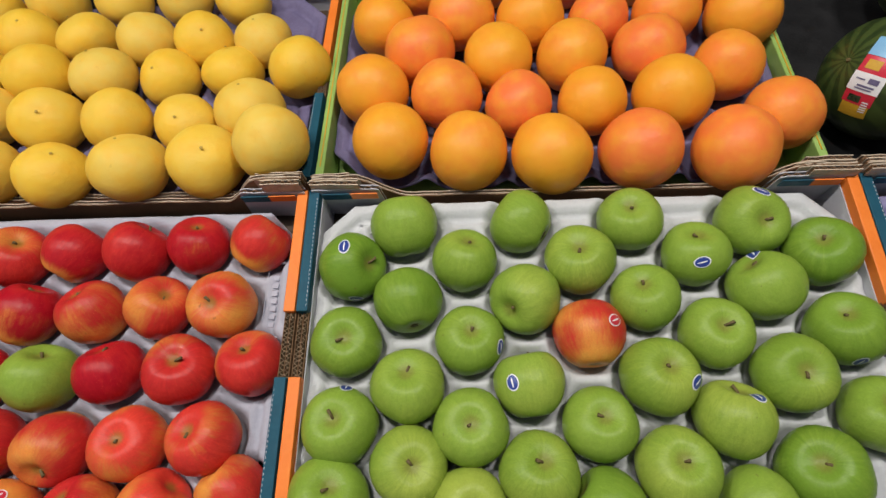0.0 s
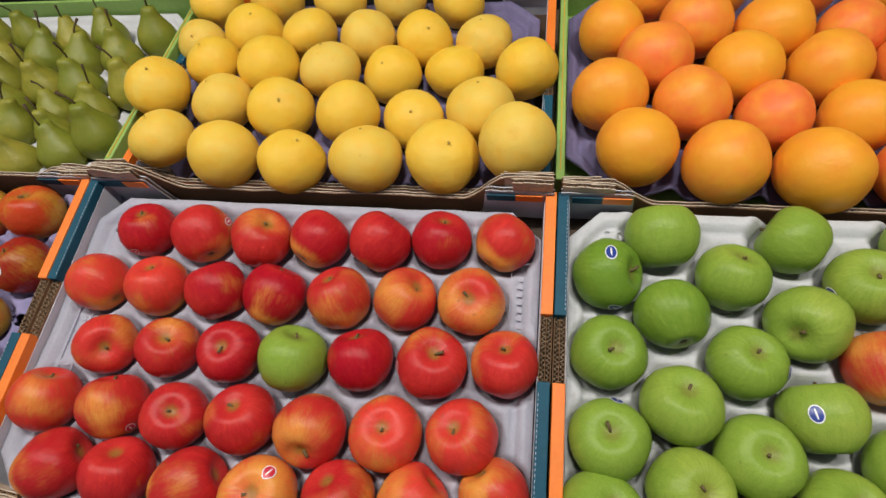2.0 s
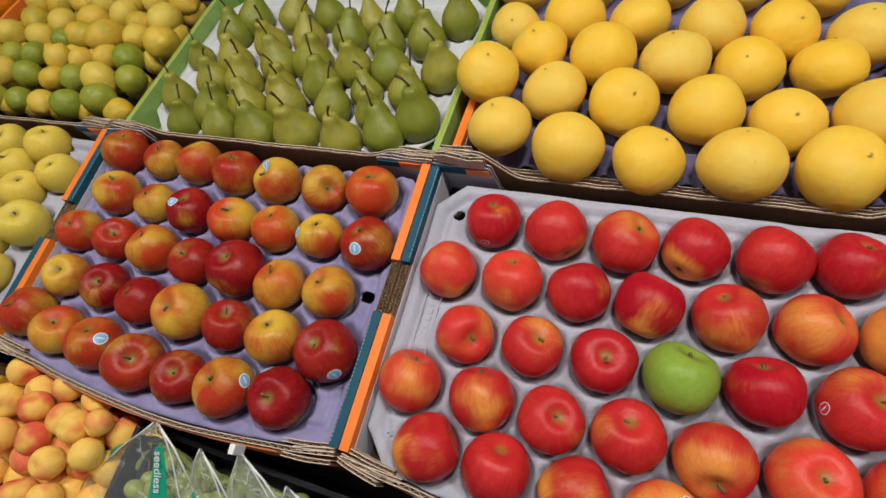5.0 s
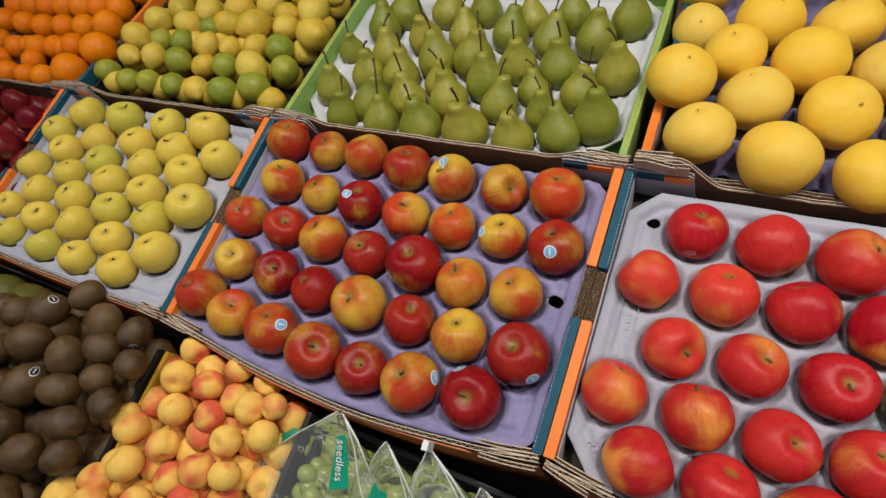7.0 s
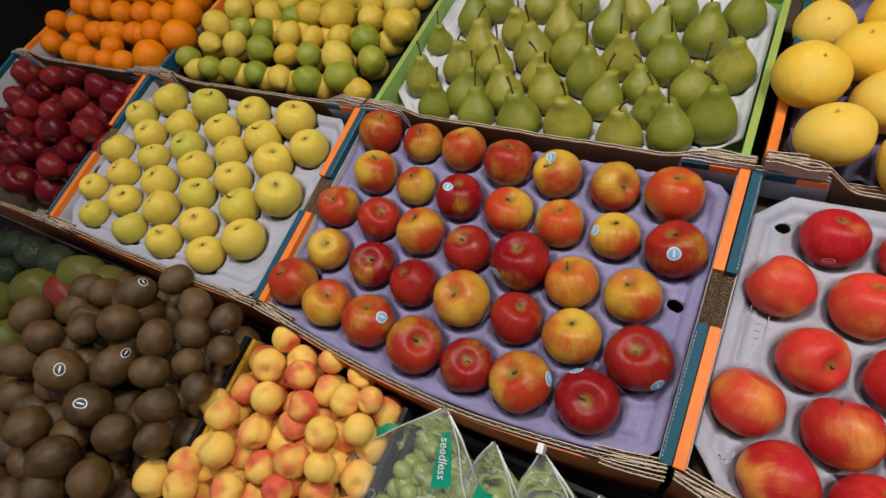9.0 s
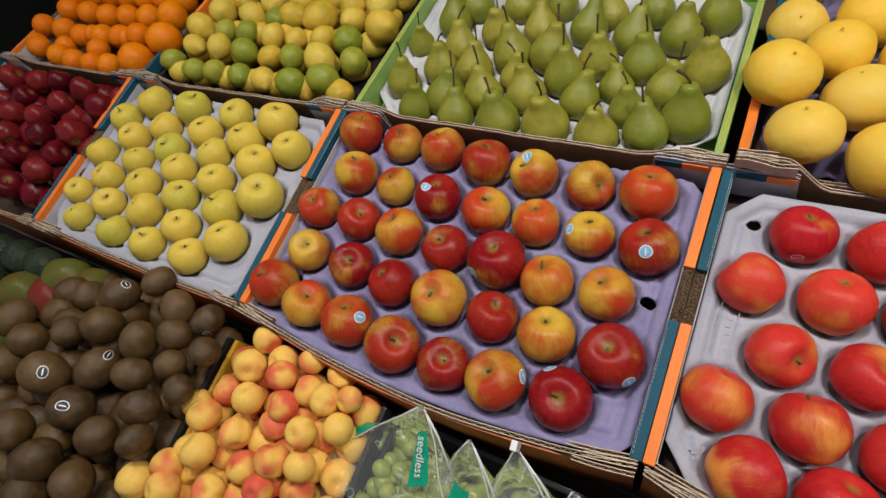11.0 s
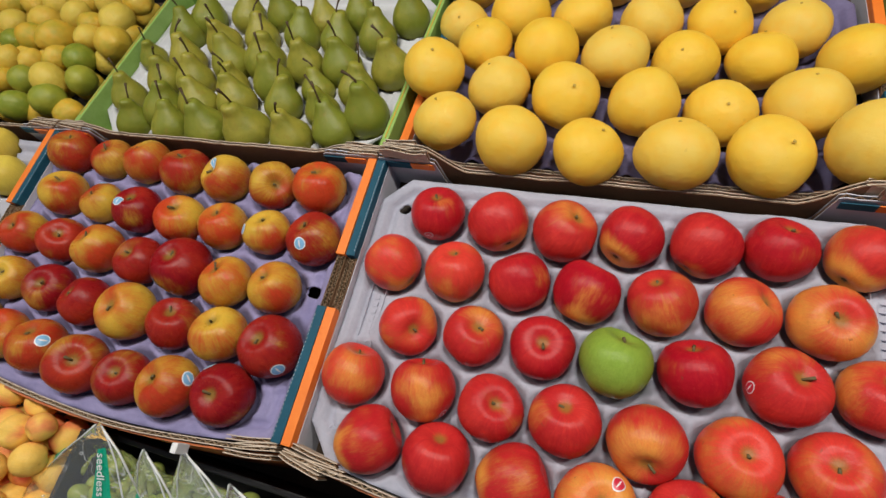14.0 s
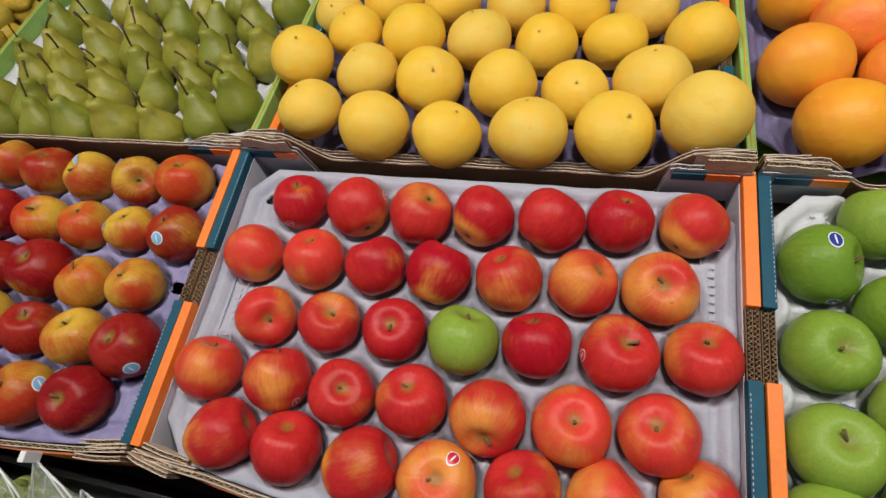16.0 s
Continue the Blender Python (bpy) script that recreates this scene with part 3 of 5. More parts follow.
def fruit_box(m, x0, x1, y0, y1, label, front_low=-0.021, back_low=-0.062, group="printed cardboard boxes", gap=0.068, mid=-0.176, seed=0.0, back_high=0.004, front_high=-0.004, top=-0.060, bow=0.0):
    """A printed fruit box: folded side ledges in blue and orange with a notch of bare corrugated board between, low end boards."""
    ob = thing("fruit_box", m, label, "box", group)
    w = 0.0123

    def bowed(bm):
        # the fruit presses the front end outwards
        for v in bm.verts:
            u = min(1.0, max(0.0, (v.co.x - x0) / (x1 - x0)))
            v.co.y -= bow * 4 * u * (1 - u)
        return bm
    # the dark base colour stands in for shade seen through the tray holes
    part("base", box_bm((x0 + 0.002, x1 - 0.002, y0 + 0.004, y1 - 0.004, -0.19, top)), M_WOOD_AND_SHADE, ob)
    yn0, yn1 = mid - gap / 2, mid + gap / 2
    for left in (True, False):
        a, b = (x0, x0 + w) if left else (x1 - w, x1)
        ins = b + 0.0012 if left else a - 0.0012
        for rear in (True, False):
            ya, yb = (yn1, y1 - 0.004) if rear else (y0 + 0.008, yn0)
            c = M_BLUE if rear == left else M_ORANGE_B
            sk = 0.0015 * noise.noise(Vector((a * 13, ya * 9, seed)))
            bm = box_bm((a + sk, b + sk, ya, yb, -0.026, 0.0), bevel=0.0012)
            ledge = part("side_ledge", bm, c, ob, "blue printed ledge" if c is M_BLUE else "orange printed ledge")
            if c is M_BLUE:
                xe = a + sk + 0.0016 if rear == left and not left else b + sk - 0.0016
                part("perforation", box_bm(*[(xe - 0.00028, xe + 0.00028, ya + 0.006 + 0.0048 * k, ya + 0.0084 + 0.0048 * k, -0.001, 0.0004) for k in range(int((yb - ya - 0.012) / 0.0048))]), M_GREY, ledge, "row of punched dashes")
        part("side_wall", box_bm((min(b, ins), max(b, ins), y0 + 0.006, y1 - 0.006, -0.06, -0.012) if left else (ins, a, y0 + 0.006, y1 - 0.006, -0.06, -0.012)), M_GREY, ob, "white lined inner side")
        part("side_core", box_bm((a + 0.003, b - 0.003, y0 + 0.006, y1 - 0.006, -0.06, -0.027)), M_KRAFT, ob)
        lin, flu = flute_block(a + 0.0006, b - 0.0006, yn0 - 0.002, yn1 + 0.002, -0.04, -0.006 + 0.003 * math.sin(seed + a * 7), 2)
        nt_ = part("notch", lin, M_FLUTE, ob, "bare cut corrugated board")
        part("fluting", flu, M_NOTCH, nt_)
    # end boards
    lin, flu = board_edge(x0 + 0.003, x1 - 0.003, dip(x0, x1, back_high, back_low, 0.010, 0.080), y1 - 0.008, 0.006, 0.06, seed=seed)
    e = part("back_board", lin, M_GREY, ob, "white lined end board, cut low")
    part("fluting", flu, M_FLUTE, e)
    prof = dip(x0, x1, front_high, front_low, 0.05, 0.045)
    lin, flu = board_edge(x0 + 0.003, x1 - 0.003, lambda x: prof(x) + 0.0018 * noise.noise(Vector((x * 34, seed, 2))), y0, 0.0058, 0.05, seed=seed + 5)
    e = part("front_board", bowed(lin), M_EDGE, ob, "torn pale edge of the corrugated end board")
    part("fluting", bowed(flu), M_NOTCH, e)
    face = box_bm((x0 + 0.004, x1 - 0.004, y0 - 0.0035, y0 - 0.001, -0.19, front_low - 0.006))
    for v in face.verts:  # the front bellies out below
        v.co.y -= 0.015 * (front_low - 0.006 - v.co.z) / 0.16
    bmesh.ops.subdivide_edges(face, edges=[q for q in face.edges if abs(q.verts[0].co.x - q.verts[1].co.x) > 0.1], cuts=12)
    part("front_face", bowed(face), M_RUST, ob, "rust-orange printed front")
    # folded corner flaps of bare board
    for k, (cx, s) in enumerate(((x0, 1), (x1, -1))):
        for j in range(3):
            lx = 0.050 + 0.016 * ((k + j) % 2) + 0.006 * j
            xa, xb = sorted((cx + s * 0.003, cx + s * (0.003 + lx)))
            lin, flu = board_edge(xa, xb, lambda x, q=j, c=cx: front_high + 0.006 - 0.004 * q - 0.25 * max(0.0, abs(x - c) - 0.03) + 0.004 * noise.noise(Vector((x * 45, seed + q, 0))), y0 - 0.005 + 0.0066 * j, 0.0052, 0.022, seed=seed + k * 3 + j, sway=0.010)
            fl = part("corner_flap", bowed(lin), M_EDGE, ob, "folded corrugated corner flap")
            part("fluting", bowed(flu), M_FLUTE, fl)
    # printed bits on the back corners
    for xa in (x0 + w + 0.003, x1 - w - 0.067):
        for xb, xc, c in ((xa, xa + 0.033, M_BLUE), (xa + 0.033, xa + 0.064, M_ORANGE_B)):
            part("corner_print", box_bm((xb, xc, y1 - 0.0118, y1 - 0.0105, back_high - 0.015, back_high - 0.003)), c, ob, "printed band under the cut edge")
    return ob


def green_box(m, x0, x1, y0, y1, label, seed=0.0):
    """A thin-walled green printed box."""
    ob = thing("fruit_box", m, label, "box", "green printed boxes")
    part("base", box_bm((x0 + 0.002, x1 - 0.002, y0 + 0.004, y1 - 0.004, -0.17, -0.053)), M_GREENB, ob)
    for a, b in ((x0, x0 + 0.0105), (x1 - 0.0105, x1)):
        w = part("side_wall", box_bm((a, b, y0 + 0.006, y1 - 0.005, -0.062, 0.002), bevel=0.002), M_GREENB, ob, "green printed side wall")
        c = (a + b) / 2
        part("crease", box_bm((c - 0.0007, c + 0.0007, y0 + 0.02, y1 - 0.02, 0.002, 0.0028)), M_YELLOWB, w)
    part("back_board", box_bm((x0 + 0.01, x1 - 0.01, y1 - 0.008, y1 - 0.002, -0.062, 0.0), bevel=0.001), M_GREENB, ob)
    return ob


def front_lip(m, x0, x1, y, high, low, label, seed, ramp=0.06, edge=0.05):
    """The brown end board of the upper boxes, cut low in the middle, with torn flaps at its corners."""
    ob = thing("end_board", m, label, "board", "brown end boards")
    lin, flu = board_edge(x0, x1, dip(x0, x1, high, low, ramp, edge), y, 0.0065, 0.10, seed=seed)
    a = part("board", lin, M_KRAFT, ob, "brown kraft board")
    part("fluting", flu, M_FLUTE, a)
    lin, flu = board_edge(x0 + 0.002, x1 - 0.002, lambda x: dip(x0, x1, high, low, ramp, edge)(x) + 0.0012, y + 0.0008, 0.0049, 0.003, False, seed=seed)
    part("cut_edge", lin, M_EDGE, ob, "pale cut edge")
    for k, (cx, s) in enumerate(((x0, 1), (x1, -1))):
        for j in range(3):
            lx = 0.040 + 0.05 * abs(noise.noise(Vector((seed + k * 1.7, j * 2.3, 0.5))))
            xa, xb = sorted((cx + s * 0.001, cx + s * lx))
            lin, flu = board_edge(xa, xb, lambda x, q=j: high + 0.004 - 0.004 * q + 0.005 * noise.noise(Vector((x * 30 + q * 5, seed, 0))), y - 0.009 + 0.0075 * j, 0.006, 0.018, seed=seed + k * 3 + j, sway=0.005)
            fl = part("corner_flap", lin, M_EDGE, ob, "folded corrugated corner flap")
            part("fluting", flu, M_FLUTE, fl)
    return ob


Y0, Y1 = -0.377, 0.006
LOW_BOXES = (("D", -1.814, -1.213, 0.4, 0.006), ("C", -1.212, -0.611, 1.7, 0.004), ("B", -0.6100, -0.0072, 3.1, 0.028), ("A", -0.0060, 0.5958, 5.2, 0.022), ("G", 0.5972, 1.1985, 7.9, 0.016), ("H", 1.200, 1.80, 9.4, 0.010))
for _n, _a, _b, _s, _w in LOW_BOXES:
    fruit_box(STAND, _a, _b, Y0, Y1, "blue and orange printed cardboard box with low torn ends", seed=_s, bow=_w)
fruit_box(UPPER, 0.004, 0.588, -0.015, 0.37, "blue and orange cardboard box of yellow grapefruit", mid=0.165, top=-0.048, seed=2.2, front_high=-0.01, back_high=0.0)
fruit_box(UPPER, -1.84, -1.222, -0.012, 0.37, "printed cardboard box heaped with oranges", mid=0.165, seed=6.2, front_high=-0.01, back_high=0.0)
green_box(UPPER, -0.612, -0.012, -0.015, 0.37, "green printed cardboard box of pears")
green_box(UPPER, 0.594, 1.190, -0.015, 0.37, "green printed cardboard box of orange grapefruit")
for _k, (_a, _b, _h, _l, _s) in enumerate(((0.003, 0.592, 0.018, -0.032, 1.0), (-0.601, -0.003, 0.004, -0.014, 4.0), (0.600, 1.196, 0.010, -0.034, 7.0), (-1.203, -0.606, 0.006, -0.018, 11.0), (-1.80, -1.207, 0.004, -0.020, 14.0), (1.202, 1.79, 0.012, -0.006, 17.0))):
    front_lip(STAND, _a, _b, 0.0075, _h, _l, "brown corrugated end board cut low between the boxes", _s)
# added crate: its black stands in for the dark round the melons
_ob = thing("added_melon_crate", UPPER, "black crate added as the dark under and behind the watermelons", "crate")
part("base", box_bm((1.200, 1.80, -0.008, 0.40, -0.17, -0.060)), M_BLACKP, _ob)
part("back", box_bm((1.200, 1.80, 0.40, 0.415, -0.17, 0.12)), M_BLACKP, _ob)
_ob = thing("lemon_crate", UPPER, "black plastic crate of lemons and limes", "crate")
part("base", box_bm((-1.208, -0.622, -0.012, 0.37, -0.17, -0.05)), M_BLACKP, _ob)
for _x in (-1.208, -0.632):
    part("rim", box_bm((_x, _x + 0.01, -0.02, 0.37, -0.05, -0.02), bevel=0.002), M_BLACKP, _ob)

def flat_text(body, size, material, name="printed_text", extrude=0.0002):
    c = bpy.data.curves.new(name, 'FONT')
    c.body, c.size, c.align_x, c.align_y, c.extrude = body, size, 'CENTER', 'CENTER', extrude
    ob = bpy.data.objects.new(name, c)
    me = bpy.data.meshes.new_from_object(ob.evaluated_get(bpy.context.evaluated_depsgraph_get()))
    bpy.data.objects.remove(ob)
    me.materials.clear()
    me.materials.append(material)
    return me


def pressed_frame(w, h):
    """A raised outline with worn bars of lettering inside, pressed into the pulp."""
    t = 0.0016
    boxes = [(-w, w, -h / 2, -h / 2 + t, -0.002, 0.0010), (-w, w, h / 2 - t, h / 2, -0.002, 0.0010), (-w, -w + t, -h / 2 + t, h / 2 - t, -0.002, 0.0010), (w - t, w, -h / 2 + t, h / 2 - t, -0.002, 0.0010)]
    boxes += [(-w * 0.35, w * 0.35, -h / 2 + 0.012 + 0.009 * k, -h / 2 + 0.0175 + 0.009 * k, -0.002, 0.0004) for k in range(7)]
    bm = box_bm(*boxes)
    bmesh.ops.scale(bm, vec=(0.5, 1, 1), verts=bm.verts[:])
    return bm


# what is pressed into each tray: x, y, the number (or a frame), its turn, and its height
TRAY_MARKS = {
    "A": ((0.040, -0.335, "35", 70, -0.0278), (0.040, -0.205, "", 0, -0.0283), (0.560, -0.120, "", 0, -0.0283), (0.556, -0.345, "35", 100, -0.0278)),
    "G": ((0.660, -0.037, "36", 0, -0.0278),),
    "C": ((-1.165, -0.350, "36", 0, -0.0278),)}


# ---- fruit ----
# Rows of fruit in their boxes: x, y, radius and, where the stem shows, the way that it points (x, y);
# a fourth number of the yellow grapefruit is how far it rides up on its neighbours.
RED = []
RED.append([(0.092, -0.064, 0.0340, 0.05, 0.45), (0.171, -0.066, 0.0362), (0.249, -0.068, 0.0366, 0.55, 0.35), (0.322, -0.065, 0.0351), (0.397, -0.064, 0.0362), (0.468, -0.058, 0.0342, 0.20, 0.60), (0.541, -0.057, 0.0337)])
RED.append([(0.053, -0.137, 0.0345), (0.133, -0.137, 0.0352, 0.00, 0.55), (0.210, -0.136, 0.0345), (0.284, -0.137, 0.0354), (0.361, -0.136, 0.0350), (0.436, -0.132, 0.0346, 0.60, 0.35), (0.510, -0.130, 0.0364, 0.00, -0.21)])
RED.append([(0.094, -0.210, 0.0340, 0.58, -0.29), (0.172, -0.208, 0.0340, 0.35, 0.28), (0.248, -0.206, 0.0345, 0.11, 0.02), (0.323, -0.208, 0.0370, 0.25, 0.80), (0.398, -0.202, 0.0351), (0.475, -0.200, 0.0367, 0.22, 0.22), (0.550, -0.194, 0.0347)])
RED.append([(0.045, -0.277, 0.0355), (0.131, -0.276, 0.0358), (0.207, -0.279, 0.0345), (0.283, -0.275, 0.0357, 0.00, 0.40), (0.360, -0.277, 0.0365, 0.04, -0.77), (0.438, -0.273, 0.0365, 0.08, 0.14), (0.514, -0.268, 0.0357, -0.23, 0.23)])
RED.append([(0.085, -0.341, 0.0353), (0.163, -0.342, 0.0352, 0.16, 0.71), (0.244, -0.343, 0.0359), (0.322, -0.343, 0.0371, 0.17, 0.13), (0.402, -0.337, 0.0347), (0.471, -0.331, 0.0334), (0.550, -0.317, 0.0326)])
RED_STICKERS = {(0, 0): [(-0.06, -0.98, 0.19)], (0, 1): [(0.88, 0.43, 0.19)], (2, 5): [(-0.9, -0.24, 0.36)], (3, 1): [(0.83, -0.56, -0.01)], (4, 3): [(0.43, 0.55, 0.72)]}
BICOLOUR = []
BICOLOUR.append([(-0.558, -0.033, 0.0367), (-0.473, -0.037, 0.0327), (-0.398, -0.036, 0.0351), (-0.318, -0.046, 0.0366), (-0.241, -0.049, 0.0347), (-0.160, -0.051, 0.0338, 0.69, -0.24), (-0.084, -0.048, 0.0365)])
BICOLOUR.append([(-0.530, -0.108, 0.0353), (-0.450, -0.114, 0.0315), (-0.370, -0.118, 0.0352), (-0.289, -0.122, 0.0351), (-0.213, -0.123, 0.0332, -0.07, 0.39), (-0.139, -0.122, 0.0324, -0.13, 0.44), (-0.064, -0.123, 0.0361)])
BICOLOUR.append([(-0.567, -0.182, 0.0337), (-0.485, -0.184, 0.0337, 0.47, 0.19), (-0.406, -0.187, 0.0358), (-0.324, -0.193, 0.0341), (-0.243, -0.192, 0.0396, -0.03, 0.17), (-0.171, -0.200, 0.0346), (-0.095, -0.196, 0.0341, -0.27, 0.27)])
BICOLOUR.append([(-0.545, -0.255, 0.0333), (-0.459, -0.257, 0.0347, 0.28, 0.02), (-0.382, -0.265, 0.0343), (-0.301, -0.266, 0.0387, -0.10, -0.03), (-0.223, -0.268, 0.0339), (-0.148, -0.268, 0.0358), (-0.068, -0.269, 0.0383)])
BICOLOUR.append([(-0.574, -0.322, 0.0373), (-0.500, -0.335, 0.0363), (-0.421, -0.338, 0.0375), (-0.339, -0.346, 0.0389, 0.55, 0.11), (-0.261, -0.347, 0.0351), (-0.188, -0.342, 0.0380), (-0.108, -0.335, 0.0373, 0.10, -0.15)])
BICOLOUR_STICKERS = {(0, 4): [(-0.34, 0.27, 0.9)], (1, 1): [(-0.05, 0.84, 0.54)], (1, 2): [(-0.19, -0.01, 0.98)], (1, 5): [(-0.65, -0.19, 0.74)], (1, 6): [(0.02, -0.52, 0.86)], (2, 4): [(-0.53, -0.77, 0.36)], (3, 6): [(0.7, -0.64, 0.31)], (4, 2): [(0.76, 0.24, 0.6)], (4, 5): [(0.87, 0.36, 0.33)], (4, 6): [(-0.49, 0.69, 0.53)]}
GOLDEN = []
GOLDEN.append([(-1.107, -0.046, 0.0330), (-0.983, -0.044, 0.0334), (-0.861, -0.041, 0.0307), (-0.748, -0.041, 0.0347)])
GOLDEN.append([(-1.165, -0.096, 0.0306), (-1.029, -0.098, 0.0299), (-0.912, -0.091, 0.0314), (-0.799, -0.091, 0.0326), (-0.685, -0.091, 0.0317)])
GOLDEN.append([(-1.100, -0.136, 0.0307), (-0.975, -0.143, 0.0310), (-0.857, -0.133, 0.0304), (-0.743, -0.134, 0.0334)])
GOLDEN.append([(-1.170, -0.185, 0.0294), (-1.050, -0.183, 0.0289), (-0.921, -0.180, 0.0311), (-0.813, -0.185, 0.0313)])
GOLDEN.append([(-1.104, -0.234, 0.0294), (-0.989, -0.230, 0.0317), (-0.875, -0.232, 0.0310), (-0.690, -0.191, 0.0366)])
GOLDEN.append([(-1.169, -0.279, 0.0263), (-1.054, -0.285, 0.0294), (-0.943, -0.277, 0.0316), (-0.831, -0.286, 0.0308), (-0.761, -0.232, 0.0329)])
GOLDEN.append([(-1.116, -0.330, 0.0272), (-0.993, -0.333, 0.0292), (-0.888, -0.334, 0.0295), (-0.777, -0.330, 0.0307), (-0.713, -0.284, 0.0335)])
GREEN = []
GREEN.append([(0.708, -0.041, 0.0375), (0.838, -0.039, 0.0358), (0.957, -0.040, 0.0354), (1.083, -0.045, 0.0374, 0.11, -0.39)])
GREEN.append([(0.651, -0.089, 0.0375, 0.82, -0.08), (0.775, -0.084, 0.0355), (0.898, -0.087, 0.0375, -0.13, 0.19), (1.020, -0.082, 0.0346, -0.06, 0.52), (1.148, -0.082, 0.0366)])
GREEN.append([(0.714, -0.128, 0.0368), (0.839, -0.128, 0.0372, -0.64, -0.57), (0.962, -0.129, 0.0351), (1.083, -0.119, 0.0368)])
GREEN.append([(0.651, -0.173, 0.0367, 0.14, -0.02), (0.779, -0.172, 0.0356, 0.10, 0.18), (0.901, -0.166, 0.0362), (1.025, -0.167, 0.0353, -0.02, 0.09), (1.150, -0.165, 0.0360, -0.33, 0.35)])
GREEN.append([(0.717, -0.218, 0.0375, 0.03, 0.36), (0.838, -0.216, 0.0358), (0.963, -0.210, 0.0375, 0.15, 0.20), (1.089, -0.207, 0.0375, -0.06, -0.08)])
GREEN.append([(0.651, -0.256, 0.0374, -0.05, 0.17), (0.779, -0.257, 0.0368, 0.04, 0.07), (0.902, -0.254, 0.0355, 0.02, 0.21), (1.027, -0.249, 0.0364), (1.159, -0.245, 0.0350)])
GREEN.append([(0.720, -0.292, 0.0375, 0.25, 0.02), (0.842, -0.297, 0.0374, 0.13, 0.35), (0.967, -0.293, 0.0375, -0.00, 0.26), (1.095, -0.293, 0.0375, -0.44, 0.21)])
GREEN.append([(0.644, -0.320, 0.0379, 0.28, 0.37), (0.776, -0.328, 0.0364), (0.903, -0.328, 0.0366), (1.036, -0.321, 0.0328)])
GREEN_STICKERS = {(0, 3): [(0.05, 0.44, 0.9)], (1, 0): [(0.01, 0.24, 0.97), (0.21, -0.98, 0.08)], (1, 2): [(-0.95, -0.28, 0.11)], (1, 3): [(-0.16, -0.54, 0.82)], (2, 3): [(-0.27, 0.93, 0.26)], (3, 1): [(0.84, -0.27, 0.46)], (3, 2): [(0.55, 0.17, 0.82)], (3, 4): [(-0.07, -0.95, 0.31)], (4, 1): [(-0.52, -0.07, 0.85)], (4, 2): [(0.65, -0.23, 0.72)], (5, 0): [(0.16, 0.91, 0.37)], (5, 3): [(0.37, 0.56, 0.74)]}
DARK_RED = []
DARK_RED.append([(-1.671, -0.058, 0.0319), (-1.544, -0.054, 0.0281), (-1.561, -0.101, 0.0276), (-1.468, -0.042, 0.0279), (-1.350, -0.055, 0.0294), (-1.249, -0.091, 0.0305), (-1.397, -0.101, 0.0289), (-1.450, -0.146, 0.0286), (-1.553, -0.153, 0.0290)])
DARK_RED.append([(-1.272, -0.167, 0.0325), (-1.390, -0.187, 0.0288), (-1.517, -0.207, 0.0282), (-1.288, -0.223, 0.0289), (-1.306, -0.271, 0.0293), (-1.425, -0.248, 0.0282), (-1.454, -0.277, 0.0300), (-1.374, -0.325, 0.0335)])
POMELO = []
POMELO.append([(0.069, 0.027, 0.0427, 0.015), (0.161, 0.012, 0.0460), (0.259, 0.004, 0.0439), (0.359, 0.010, 0.0467), (0.456, 0.015, 0.0464), (0.547, 0.019, 0.0455, 0.027)])
POMELO.append([(0.030, 0.115, 0.0453, 0.021), (0.124, 0.107, 0.0440), (0.218, 0.094, 0.0454), (0.316, 0.090, 0.0439), (0.406, 0.088, 0.0417, -0.009), (0.495, 0.097, 0.0456)])
POMELO.append([(0.089, 0.178, 0.0402, 0.016), (0.178, 0.173, 0.0447, 0.008), (0.271, 0.171, 0.0461), (0.360, 0.176, 0.0421, -0.010), (0.450, 0.182, 0.0425, -0.010), (0.551, 0.175, 0.0429)])
POMELO.append([(0.036, 0.244, 0.0378), (0.123, 0.260, 0.0448), (0.217, 0.254, 0.0436), (0.312, 0.245, 0.0420), (0.399, 0.241, 0.0416), (0.488, 0.236, 0.0405)])
GRAPEFRUIT = []
GRAPEFRUIT.append([(0.686, 0.035, 0.0473), (0.781, 0.015, 0.0469), (0.878, 0.006, 0.0477), (0.980, 0.008, 0.0482), (1.086, 0.005, 0.0479)])
GRAPEFRUIT.append([(0.657, 0.120, 0.0466), (0.754, 0.108, 0.0456), (0.845, 0.090, 0.0422), (0.935, 0.089, 0.0432), (1.032, 0.093, 0.0470), (1.153, 0.057, 0.0435)])
GRAPEFRUIT.append([(0.717, 0.188, 0.0474), (0.822, 0.170, 0.0455), (0.917, 0.166, 0.0467), (1.016, 0.173, 0.0454), (1.110, 0.140, 0.0430)])
GRAPEFRUIT.append([(0.663, 0.247, 0.0439), (0.772, 0.253, 0.0469), (0.869, 0.243, 0.0464), (0.962, 0.241, 0.0413), (1.052, 0.243, 0.0455), (1.149, 0.229, 0.0475)])
PEARS = []
PEARS.append([(-0.499, 0.012, 0.0299), (-0.418, 0.008, 0.0305), (-0.341, 0.007, 0.0335), (-0.262, 0.010, 0.0351), (-0.182, 0.006, 0.0313), (-0.117, 0.026, 0.0310), (-0.071, 0.058, 0.0347)])
PEARS.append([(-0.555, 0.070, 0.0304), (-0.451, 0.042, 0.0334), (-0.388, 0.059, 0.0324), (-0.316, 0.070, 0.0321), (-0.228, 0.073, 0.0301), (-0.153, 0.065, 0.0274), (-0.108, 0.111, 0.0289)])
PEARS.append([(-0.495, 0.111, 0.0311), (-0.430, 0.115, 0.0321), (-0.349, 0.110, 0.0278), (-0.266, 0.117, 0.0332), (-0.182, 0.111, 0.0246), (-0.154, 0.160, 0.0314), (-0.065, 0.158, 0.0323)])
